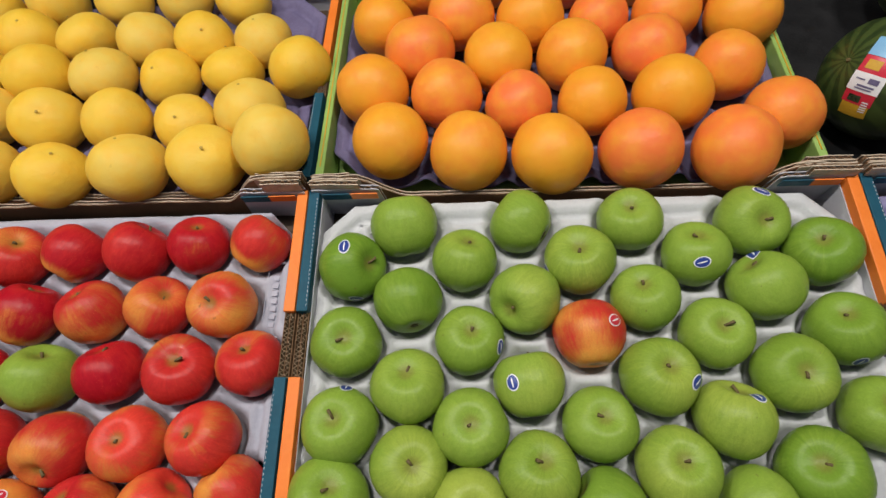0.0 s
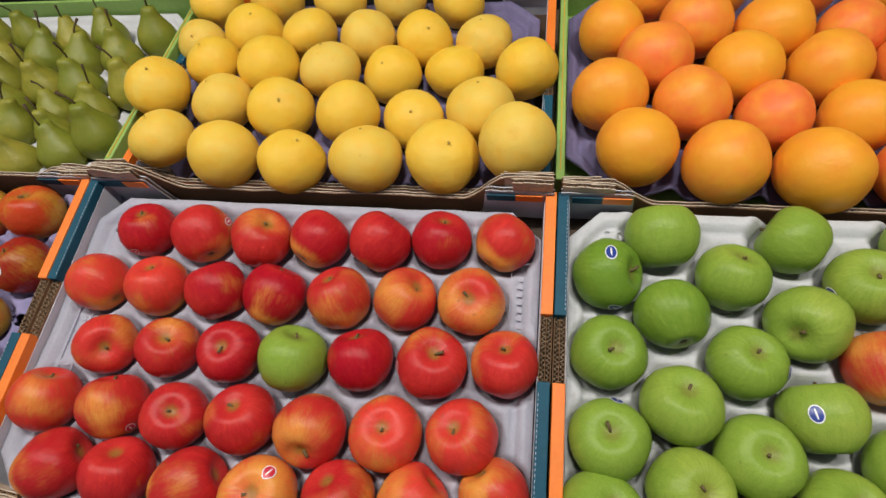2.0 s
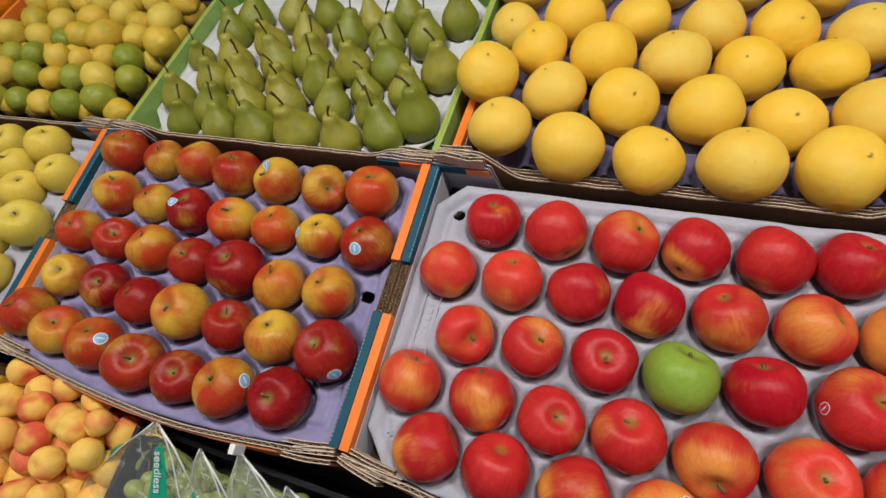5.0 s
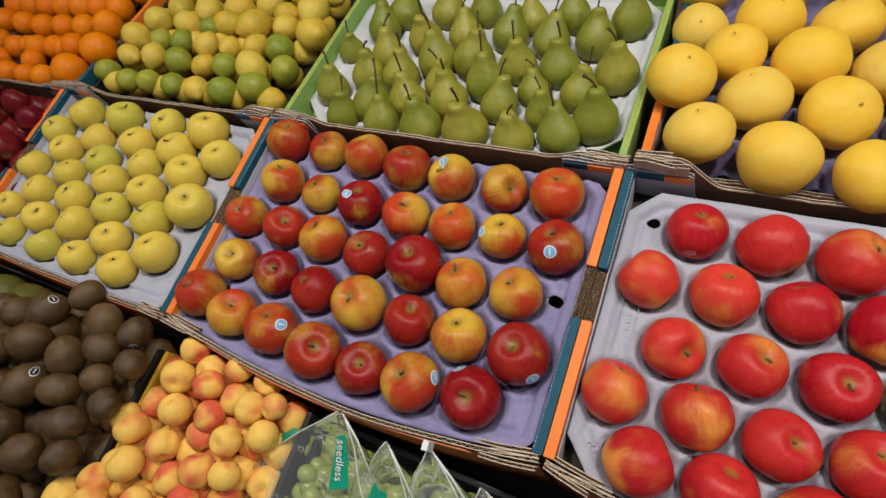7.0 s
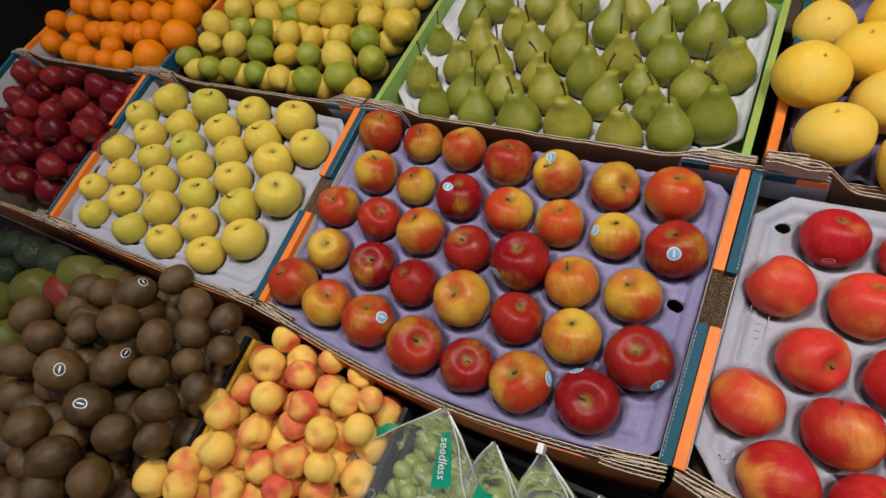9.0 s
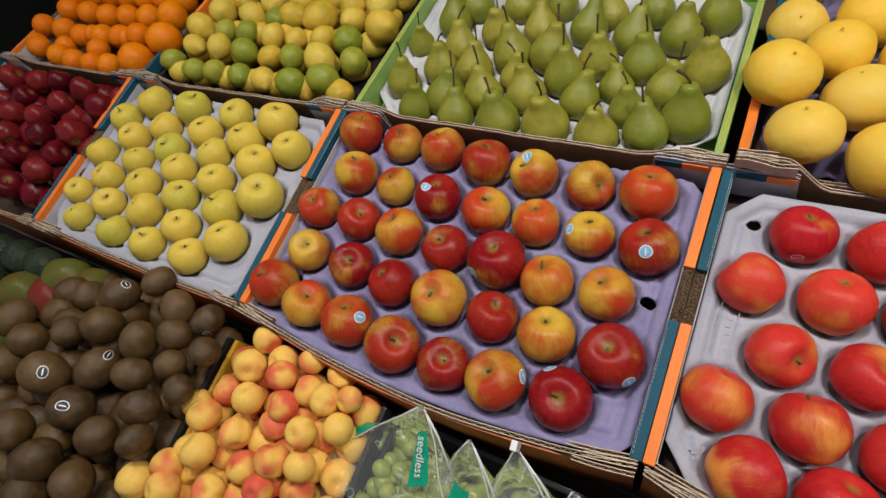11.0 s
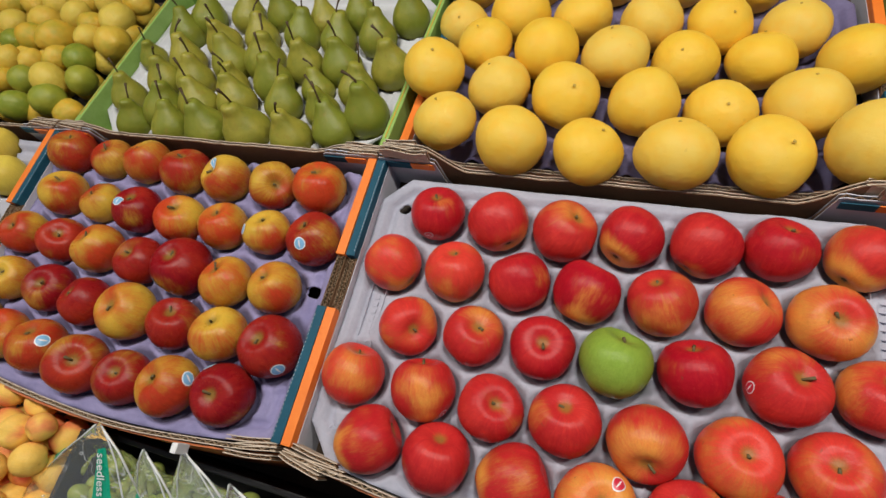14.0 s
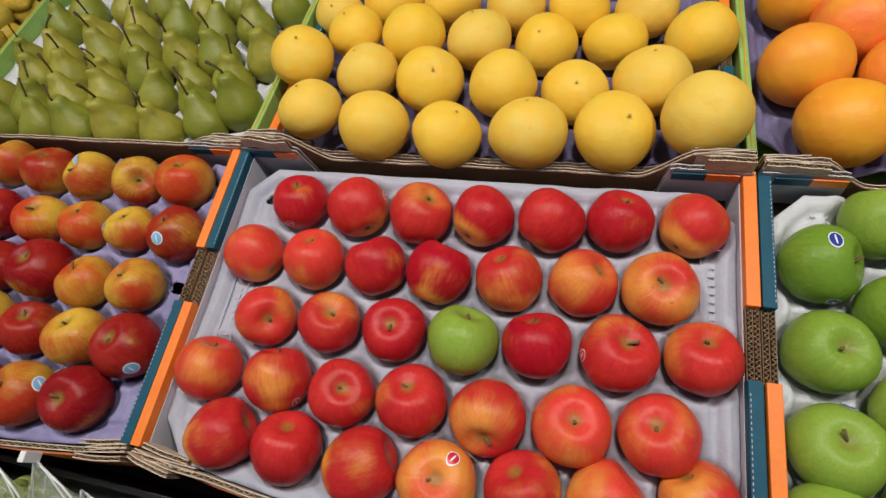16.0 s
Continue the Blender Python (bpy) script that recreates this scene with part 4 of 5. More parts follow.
PEARS.append([(-0.570, 0.174, 0.0246), (-0.476, 0.163, 0.0324), (-0.374, 0.157, 0.0343), (-0.306, 0.165, 0.0338), (-0.225, 0.161, 0.0309), (-0.187, 0.222, 0.0306), (-0.114, 0.228, 0.0317)])
PEARS.append([(-0.521, 0.235, 0.0319), (-0.422, 0.213, 0.0301), (-0.346, 0.227, 0.0298), (-0.263, 0.233, 0.0309), (-0.237, 0.277, 0.0271), (-0.070, 0.279, 0.0324)])
PEARS.append([(-0.494, 0.278, 0.0319), (-0.404, 0.285, 0.0305), (-0.331, 0.291, 0.0292), (-0.166, 0.285, 0.0299)])
LEMONS = []
LEMONS.append([(-1.171, 0.041, 0.0265), (-1.078, 0.021, 0.0258), (-1.014, 0.024, 0.0266), (-0.937, 0.023, 0.0263), (-0.867, 0.020, 0.0259), (-0.788, 0.019, 0.0295), (-0.718, 0.037, 0.0303)])
LEMONS.append([(-1.143, 0.094, 0.0259), (-1.063, 0.099, 0.0268), (-0.975, 0.090, 0.0284), (-0.896, 0.085, 0.0246), (-0.836, 0.089, 0.0265), (-0.755, 0.086, 0.0323), (-0.676, 0.091, 0.0285)])
LEMONS.append([(-1.163, 0.150, 0.0325), (-1.084, 0.150, 0.0251), (-1.013, 0.149, 0.0259), (-0.929, 0.142, 0.0266), (-0.862, 0.144, 0.0240), (-0.792, 0.148, 0.0259), (-0.721, 0.144, 0.0306), (-0.659, 0.185, 0.0348)])
LEMONS.append([(-1.132, 0.204, 0.0331), (-1.035, 0.203, 0.0291), (-0.953, 0.194, 0.0274), (-0.909, 0.207, 0.0296), (-0.827, 0.201, 0.0345), (-0.744, 0.205, 0.0284)])
LEMONS.append([(-1.095, 0.253, 0.0313), (-0.998, 0.246, 0.0306), (-0.912, 0.259, 0.0302), (-0.831, 0.272, 0.0298), (-0.771, 0.247, 0.0268), (-0.698, 0.253, 0.0340)])
ORANGES = []
ORANGES.append([(-1.739, 0.032, 0.0310), (-1.613, 0.011, 0.0301), (-1.534, 0.003, 0.0297), (-1.458, 0.003, 0.0271), (-1.381, 0.003, 0.0291), (-1.281, 0.021, 0.0401)])
ORANGES.append([(-1.814, 0.113, 0.0325), (-1.699, 0.104, 0.0318), (-1.593, 0.088, 0.0311), (-1.507, 0.094, 0.0309), (-1.435, 0.099, 0.0307), (-1.373, 0.110, 0.0305), (-1.244, 0.094, 0.0413)])
ORANGES.append([(-1.767, 0.183, 0.0333), (-1.659, 0.175, 0.0327), (-1.562, 0.168, 0.0322), (-1.475, 0.172, 0.0319), (-1.393, 0.176, 0.0316), (-1.298, 0.180, 0.0372)])
KIWIS = []
KIWIS.append([(-0.797, -0.389, 0.0251), (-0.861, -0.434, 0.0288), (-0.854, -0.489, 0.0332), (-0.725, -0.414, 0.0267), (-0.655, -0.414, 0.0240), (-0.760, -0.486, 0.0296), (-0.702, -0.454, 0.0252), (-0.630, -0.458, 0.0233), (-0.811, -0.549, 0.0310), (-0.681, -0.496, 0.0230), (-0.739, -0.533, 0.0265), (-0.641, -0.522, 0.0225), (-0.914, -0.597, 0.0352)])
KIWIS.append([(-0.812, -0.617, 0.0347), (-0.688, -0.569, 0.0270), (-0.736, -0.632, 0.0298), (-0.667, -0.611, 0.0235), (-0.819, -0.705, 0.0354), (-0.913, -0.692, 0.0318), (-0.730, -0.699, 0.0304), (-1.008, -0.567, 0.0313), (-0.805, -0.751, 0.0299), (-1.032, -0.618, 0.0306), (-1.074, -0.545, 0.0322), (-0.928, -0.523, 0.0278)])
KIWIS_STICKERS = {(0, 1): [(0.55, 0.65, 0.53)], (0, 4): [(0.7, -0.7, 0.14)], (0, 8): [(0.57, 0.76, 0.31)], (0, 12): [(0.75, 0.2, 0.63)], (1, 0): [(0.49, 0.19, 0.85)]}
APRICOTS = []
APRICOTS.append([(-0.556, -0.403, 0.0232), (-0.566, -0.450, 0.0266), (-0.523, -0.424, 0.0242), (-0.469, -0.404, 0.0226), (-0.419, -0.408, 0.0221), (-0.505, -0.444, 0.0238), (-0.458, -0.448, 0.0235), (-0.537, -0.492, 0.0243), (-0.416, -0.449, 0.0232), (-0.381, -0.435, 0.0192), (-0.476, -0.481, 0.0233), (-0.600, -0.541, 0.0255), (-0.486, -0.507, 0.0253), (-0.538, -0.544, 0.0243)])
APRICOTS.append([(-0.428, -0.500, 0.0226), (-0.613, -0.597, 0.0226), (-0.381, -0.476, 0.0225), (-0.573, -0.585, 0.0262), (-0.506, -0.581, 0.0244), (-0.454, -0.550, 0.0251), (-0.665, -0.667, 0.0289), (-0.625, -0.628, 0.0259), (-0.605, -0.653, 0.0254), (-0.534, -0.626, 0.0239), (-0.410, -0.540, 0.0220), (-0.457, -0.591, 0.0217), (-0.634, -0.534, 0.0235), (-0.596, -0.496, 0.0238)])


def make_kind(surfs, nu, nv, material, name):
    return [(mesh_of(name, lathe(s, nu, nv), material), s) for s in surfs]


K_RED = make_kind([apple_surf(h, 0.06, 0.022, 0.30, 0.16, 0, s) for s, h in ((0.3, 0.98), (4.1, 1.02), (9.2, 0.95), (13.7, 1.0))] + [apple_surf(1.07, 0.10, 0.03, 0.28, 0.16, 0.03, 6.6)], 28, 20, M_RED, "apple_skin")
K_BI = make_kind([apple_surf(h, 0.06, 0.022, 0.32, 0.17, 0.01, s) for s, h in ((1.3, 0.95), (5.1, 1.0), (8.2, 0.92), (12.7, 0.98))], 28, 20, M_BI, "apple_skin")
K_GREEN = make_kind([apple_surf(h, 0.07, 0.03, 0.30, 0.17, 0.02, s) for s, h in ((2.3, 0.96), (6.1, 1.0), (7.2, 0.94), (11.7, 0.98))], 28, 20, M_GREEN, "apple_skin")
K_GOLD = make_kind([apple_surf(h, 0.07, 0.02, 0.32, 0.17, 0, s) for s, h in ((2.9, 0.94), (6.8, 1.0), (7.7, 0.97))], 24, 18, M_GOLD, "apple_skin")
K_DARK = make_kind([apple_surf(0.98, 0.14, 0.05, 0.30, 0.2, 0, s) for s in (2.1, 6.3, 7.4)], 24, 18, M_DARK, "apple_skin")


def ball_surf(squash=0.94, seed=0.0, navel=0.04, wob=0.05, point=0.0):
    def surf(v, a):
        s, c = math.sin(v), math.cos(v)
        k = 1 + wob * noise.noise(Vector((s * math.cos(a) * 1.1 + seed, s * math.sin(a) * 1.1, c * 1.1 - seed)))
        z = c * squash * k - navel * math.exp(-((v / 0.16) ** 2)) * (1 if point == 0 else 0)
        tip = point * (math.exp(-((v / 0.30) ** 2)) * 0.7 + math.exp(-(((math.pi - v) / 0.26) ** 2)) * -1.0)
        return Vector((s * k * math.cos(a), s * k * math.sin(a), z + tip))
    return surf


def pear_surf(seed=0.0, bend=0.1, fat=1.0):
    prof = [(0.0, -0.80), (0.35, -0.88), (0.72, -0.72), (0.95, -0.32), (1.0, 0.08), (0.88, 0.44), (0.64, 0.80), (0.45, 1.10), (0.37, 1.34), (0.26, 1.50), (0.0, 1.55)]

    def surf(v, a):
        u = (1 - v / math.pi) * (len(prof) - 1)
        i = min(len(prof) - 2, int(u))
        t = u - i
        p = [prof[max(0, min(len(prof) - 1, i + k))] for k in (-1, 0, 1, 2)]
        r, z = (0.5 * (2 * p[1][c] + (p[2][c] - p[0][c]) * t + (2 * p[0][c] - 5 * p[1][c] + 4 * p[2][c] - p[3][c]) * t * t + (3 * p[1][c] - p[0][c] - 3 * p[2][c] + p[3][c]) * t ** 3) for c in (0, 1))
        r = max(0.0, r) * fat * (1 + 0.07 * noise.noise(Vector((math.cos(a) + seed, math.sin(a), z * 0.9))))
        return Vector((r * math.cos(a) + bend * max(0, z) ** 2 * 0.4, r * math.sin(a), z))
    return surf


K_POMELO = make_kind([ball_surf(s, d, 0.05, 0.07) for s, d in ((0.90, 1.0), (0.86, 4.0), (0.94, 8.0), (0.83, 12.0))], 28, 20, M_POMELO, "grapefruit_peel")
K_GRAPEF = make_kind([ball_surf(s, d, 0.02, 0.05) for s, d in ((0.97, 1.5), (0.94, 4.5), (0.99, 8.5))], 28, 20, M_GRAPEFRUIT, "grapefruit_peel")
K_ORANGE = make_kind([ball_surf(s, d, 0.03, 0.04) for s, d in ((0.97, 1.7), (0.95, 4.7))], 20, 14, M_ORANGE, "orange_peel")
K_LEMON = make_kind([ball_surf(1.12, d, 0, 0.07, 0.16) for d in (1.9, 4.9, 7.9)], 20, 16, M_LEMON, "lemon_peel")
K_LIME = make_kind([ball_surf(1.08, d, 0, 0.06, 0.10) for d in (2.2, 5.9)], 20, 16, M_LIME, "lime_peel")
K_KIWI = make_kind([ball_surf(1.18, d, 0.03, 0.07) for d in (2.5, 5.5, 9.5)], 22, 16, M_KIWI, "kiwi_skin")
K_PEAR = make_kind([pear_surf(1.0, 0.10), pear_surf(4.0, 0.22, 1.04), pear_surf(7.0, 0.02, 0.96), pear_surf(9.0, 0.3, 0.98)], 22, 26, M_PEAR, "pear_skin")
K_MANGO = make_kind([ball_surf(1.3, d, 0, 0.12) for d in (3.5, 6.5)], 22, 16, M_MANGO, "mango_skin")
K_AVO = make_kind([ball_surf(1.3, d, 0, 0.10) for d in (3.9, 6.9)], 22, 16, M_AVOCADO, "avocado_skin")


def apricot_surf(seed):
    base = apple_surf(0.97, 0.02, 0.0, 0.26, 0.05, 0, seed)

    def surf(v, a):
        p = base(v, a)
        k = 1 - 0.13 * math.exp(-((((a + math.pi) % (2 * math.pi) - math.pi) / 0.22) ** 2)) * math.sin(v)
        return Vector((p.x * k, p.y * k, p.z))
    return surf


K_APRICOT = make_kind([apricot_surf(s) for s in (1.1, 3.3, 8.8)], 30, 16, M_APRICOT, "apricot_skin")

STEM_APPLE = [mesh_of("stem", tube([(0, 0, 0.55), (0.03 * k, 0.01, 0.72), (0.09 * k, 0.04, h + 0.05)], [0.045, 0.036, 0.048], 6), M_STEM) for k, h in ((1, 0.72), (-2, 0.68), (2.5, 0.80))]
CALYX = mesh_of("calyx", lathe(lambda v, a: Vector((0.13 * math.sin(v) * (1 + 0.4 * math.cos(5 * a)) * math.cos(a), 0.13 * math.sin(v) * (1 + 0.4 * math.cos(5 * a)) * math.sin(a), -0.81 + 0.03 * math.cos(v))), 15, 6), M_CALYX)
STEM_PEAR = []
for _b, _h in ((0.35, 0.75), (-0.5, 0.60), (0.15, 0.9), (0.7, 0.5)):
    STEM_PEAR.append(mesh_of("stem", tube([(0, 0, 1.42), (0.05 * _b, 0.02, 1.62), (0.32 * _b, 0.1 * _b, 1.54 + 0.6 * _h), (0.7 * _b, 0.25 * _b, 1.54 + _h)], [0.055, 0.045, 0.045, 0.075], 6), M_PEAR_STEM))
BUTTON = mesh_of("stem_button", lathe(lambda v, a: Vector((0.045 * math.sin(v) * math.cos(a), 0.045 * math.sin(v) * math.sin(a), 0.855 + 0.02 * math.cos(v))), 8, 6), M_BUTTON)


def fruit(kind, n, frame_m, x, y, z, r, axis, spin, name, label, group, skin=None, stem=None, calyx=None, colour=None):
    me, surf = kind[n % len(kind)]
    ob = new(name, me)
    ob.matrix_world = frame_m @ Matrix.Translation((x, y, z)) @ turned(axis, spin) @ Matrix.Scale(r, 4)
    tagged(ob, label, name, group)
    h = random.Random(round(x * 9973 + y * 7919 + z * 31, 4))
    ob.color = colour or (h.random(), h.random(), h.random(), 1)
    if skin:
        ob.data = me.copy()
        ob.data.materials.clear()
        ob.data.materials.append(skin)
    if stem:
        part("stem", stem, None, ob)
    if calyx:
        part("calyx", calyx, None, ob)
    return ob, surf


def axis_for(f, n, up=False):
    """The stem's way: as given, or laid over up the slope."""
    if len(f) >= 5:
        ax, ay = f[3], f[4]
        return (ax, ay, math.sqrt(max(0.02, 1 - ax * ax - ay * ay)))
    g = random.Random(n * 7 + 3)
    if up:
        ax, ay = g.uniform(-0.4, 0.4), g.uniform(0.0, 0.6)
        return (ax, ay, math.sqrt(1 - ax * ax - ay * ay))
    a = g.uniform(0.15, 0.85) * math.pi
    z = g.uniform(-0.15, 0.55)
    k = math.sqrt(1 - z * z)
    return (math.cos(a) * k, math.sin(a) * k, z)


def apples(rows, kind, floor, label, group, stickers=None, st_mat=None, st_mark=None, odd=None, size=0.26, looks=None, slim=0.72):
    n = 0
    for ri, row in enumerate(rows):
        for ci, f in enumerate(row):
            n += 1
            x, y, r = f[:3]
            lab, skin, k = label, None, kind
            if odd and (ri, ci) in odd:
                k, lab = odd[ri, ci]
            ax = axis_for(f, n + len(group) * 11, kind in (K_BI, K_GOLD) or (kind is not K_DARK and n % 3 == 0))
            spin = (n * 2.39) % 6.28
            ob, surf = fruit(k, n * 5 + ri, STAND, x, y, floor + r * 0.985, r, ax, spin, "apple", lab, group, skin, STEM_APPLE[n % 3], CALYX, (*looks[ri][ci], 0, 1) if looks else (0.42, 0.35, 0, 1) if k is not kind else None)
            inv = turned(ax, spin).to_3x3().transposed()
            for q, d in enumerate((stickers or {}).get((ri, ci), ())):
                sticker(ob, surf, inv @ Vector(d), st_mat, size, M_ST_RED if k is K_RED else st_mark, slim)


# how far the red reaches over each apple, and how orange it is
RED_LOOKS = [
    [(0.95, 0.25), (0.88, 0.50), (0.80, 0.55), (0.92, 0.25), (0.92, 0.35), (0.97, 0.28), (0.80, 0.60)],
    [(0.80, 0.85), (0.75, 0.85), (0.96, 0.30), (1.00, 0.10), (0.85, 0.50), (0.78, 0.65), (0.45, 0.55)],
    [(0.80, 0.70), (0.88, 0.50), (0.98, 0.25), (0.30, 0.50), (1.00, 0.05), (0.92, 0.55), (0.75, 0.55)],
    [(0.78, 0.75), (0.80, 0.50), (0.96, 0.50), (0.92, 0.50), (0.72, 0.50), (0.75, 0.92), (0.75, 0.75)],
    [(0.96, 0.45), (0.98, 0.38), (0.96, 0.50), (0.55, 0.90), (0.92, 0.45), (0.70, 0.90), (0.70, 0.65)]]
BICOLOUR_LOOKS = [
    [(0.85, 0.60), (0.70, 0.50), (0.60, 0.70), (0.85, 0.50), (0.40, 0.50), (0.60, 0.50), (0.60, 0.90)],
    [(0.42, 0.60), (0.52, 0.40), (0.97, 0.12), (0.55, 0.90), (0.40, 0.85), (0.45, 0.60), (0.88, 0.42)],
    [(0.55, 0.60), (0.88, 0.50), (0.55, 0.80), (0.92, 0.35), (1.00, 0.03), (0.50, 0.85), (0.38, 0.70)],
    [(0.42, 0.60), (0.98, 0.12), (0.97, 0.18), (0.42, 0.75), (0.88, 0.30), (0.38, 0.70), (0.92, 0.28)],
    [(0.60, 0.50), (0.62, 0.85), (0.78, 0.70), (0.88, 0.50), (0.88, 0.22), (0.55, 0.60), (1.00, 0.08)]]
RED_ODD = {(2, 3): (K_GREEN, "single green apple lying among red apples")}
GREEN_ODD = {(3, 2): (K_RED, "single red and yellow apple lying among green apples")}
apples(RED, K_RED, -0.05, "glossy red apple with orange blush in a pulp tray", "red apples in the tray", RED_STICKERS, M_ST_WHITE, M_ST_RED, RED_ODD, 0.20, RED_LOOKS)
apples(BICOLOUR, K_BI, -0.05, "red and yellow apple in a lilac pulp tray", "red and yellow apples in the lilac tray", BICOLOUR_STICKERS, M_ST_WHITE, M_ST_SKY, None, 0.24, BICOLOUR_LOOKS, 0.92)
apples([[(f[0], f[1], f[2] * 1.08, *f[3:]) for f in row] for row in GOLDEN], K_GOLD, -0.05, "pale yellow-green apple in a pulp tray", "yellow apples in the tray")
apples(GREEN, K_GREEN, -0.05, "bright green apple in a white pulp tray", "green apples in the tray", GREEN_STICKERS, M_ST_WHITE, M_ST_BLUE, GREEN_ODD, 0.24)
apples(DARK_RED, K_DARK, -0.03, "dark red glossy apple heaped in a box", "dark red apples in the box")
# lower layer of the dark red heap
for _i in range(7):
    for _j in range(5):
        fruit(K_DARK, _i + _j, STAND, -1.755 + 0.084 * _i + 0.03 * (_j % 2), -0.315 + 0.068 * _j, -0.042, 0.034, axis_for((0, 0, 0), _i * 9 + _j), _i * 1.3 + _j, "apple", "dark red glossy apple heaped in a box", "dark red apples in the box", None, STEM_APPLE[_i % 3])

for _n, _x0, _x1, _rows, _m, _lab, _holes in (
        ("A", 0.0090, 0.5810, RED, M_PULP, "white moulded pulp tray under red apples", ((0.042, -0.058, 0.009), (0.564, -0.297, 0.011))),
        ("B", -0.5950, -0.0220, BICOLOUR, M_LILAC, "lilac moulded pulp tray under red and yellow apples", ((-0.047, -0.189, 0.010), (-0.566, -0.302, 0.009))),
        ("C", -1.1970, -0.6260, GOLDEN, M_PULP, "white moulded pulp tray under yellow apples", ()),
        ("G", 0.6120, 1.1835, GREEN, M_PULP_W, "white moulded pulp tray under green apples", ()),
        ("H", 1.2150, 1.7850, [], M_LILAC, "empty lilac moulded pulp tray", ())):
    _bm = pulp_tray(_x0, _x1, Y0 + 0.0066, -0.009 if _n == "G" else -0.016, -0.029, [f for row in _rows for f in row], -0.0505, holes=_holes, ridge=0.0035 if _m is M_LILAC else 0.002, bow={"A": 0.0215, "B": 0.0275}.get(_n, 0.004), cut=0.014 if _m is M_LILAC else 0.034)
    _o = new("pulp_tray", mesh_of("pulp_tray", _bm, _m))
    _o.matrix_world = STAND
    tagged(_o, _lab, "tray", "pulp trays")
    if _n in TRAY_MARKS:
        for _x, _y, _t, _w, _z in TRAY_MARKS[_n]:
            _me = flat_text(_t, 0.020, _m, extrude=0.0008) if _t else mesh_of("pressed_frame", pressed_frame(0.020, 0.088), _m, True)
            _me.transform(pose(_x, _y, _z, 0, 0, _w))
            part("pressed_number" if _t else "pressed_frame", _me, None, _o)
for _x0, _x1, _rows, _m, _lab in ((0.027, 0.565, POMELO, M_PURPLE, "purple pulp tray under yellow grapefruit"), (0.607, 1.177, GRAPEFRUIT, M_PURPLE, "purple pulp tray under orange grapefruit"),
                                  (-0.599, -0.025, PEARS, M_PULP_W, "white pulp tray under pears")):
    _fl = -0.0375 if _m is M_PURPLE else -0.044
    _bm = pulp_tray(_x0, _x1, -0.004, 0.357, _fl + 0.012, [f for row in _rows for f in row], _fl, ridge=0.003)
    _o = new("pulp_tray", mesh_of("pulp_tray", _bm, _m))
    _o.matrix_world = UPPER
    tagged(_o, _lab, "tray", "pulp trays")


def citrus(rows, kind, floor, name, label, group, tilt=0.5, button=True, more=()):
    n = 0
    for row in list(rows) + list(more):
        for f in row:
            n += 1
            g = random.Random(n * 13 + len(group))
            a, t = g.uniform(0, 6.28), g.uniform(0, 1) ** 0.6 * tilt
            ax = (math.sin(t) * math.cos(a), math.sin(t) * math.sin(a), math.cos(t))
            fruit(kind, n * 3, UPPER, f[0], f[1], floor + f[2] * 0.93 + (f[3] if len(f) > 3 else 0.0), f[2], ax, g.uniform(0, 6.28), name, label, group, None, BUTTON if button else None)


citrus(POMELO, K_POMELO, -0.036, "grapefruit", "yellow grapefruit with dimpled peel in a box", "yellow grapefruit in the box", 0.6,
       more=([(0.03, 0.335, 0.043), (0.135, 0.345, 0.044), (0.245, 0.340, 0.042), (0.345, 0.338, 0.043), (0.44, 0.325, 0.042)],))
citrus(GRAPEFRUIT, K_GRAPEF, -0.034, "grapefruit", "orange grapefruit with smooth peel in a green box", "orange grapefruit in the box", 1.5,
       more=([(0.71, 0.328, 0.045), (0.81, 0.338, 0.045), (0.92, 0.333, 0.045), (1.03, 0.328, 0.045), (1.13, 0.315, 0.045)],))
citrus(ORANGES, K_ORANGE, -0.035, "orange", "bright orange heaped in a box", "oranges in the box", 1.5,
       more=([(-1.78 + 0.077 * k, 0.245, 0.034) for k in range(7)], [(-1.75 + 0.077 * k, 0.312, 0.034) for k in range(7)], [(-1.78 + 0.074 * k, 0.05 + 0.05 * (k % 2), 0.027) for k in range(8)]))
# lemons and limes lie mixed; greener towards the customer
_k = 0
for _ri, _row in enumerate(LEMONS + [[(-1.14 + 0.075 * k, 0.315, 0.031) for k in range(7)]]):
    for _f in _row:
        _k += 1
        _g = random.Random(_k * 5)
        _green = (_ri, _k % 8) in ((0, 1), (0, 2), (0, 3), (0, 4), (0, 6), (0, 7), (1, 4), (1, 2), (1, 6), (2, 0), (2, 1), (2, 5), (3, 1))
        _a, _t = _g.uniform(0, 6.28), _g.uniform(0.9, 1.55)
        fruit(K_LIME if _green else K_LEMON, _k, UPPER, _f[0], _f[1], -0.03 + _f[2] * 0.93, _f[2] * 0.97, (math.sin(_t) * math.cos(_a), math.sin(_t) * math.sin(_a), math.cos(_t)), _g.uniform(0, 6),
              "lime" if _green else "lemon", "green lime turning yellow in a black crate" if _green else "yellow lemon with pointed ends in a black crate", "lemons and limes in the crate", None, None)
for _i in range(7):
    for _j in range(5):
        fruit(K_LEMON, _i + _j, UPPER, -1.155 + 0.078 * _i, 0.03 + 0.07 * _j, -0.028, 0.027, (1, 0.2 * _j, 0.2), _i, "lemon", "yellow lemon with pointed ends in a black crate", "lemons and limes in the crate")

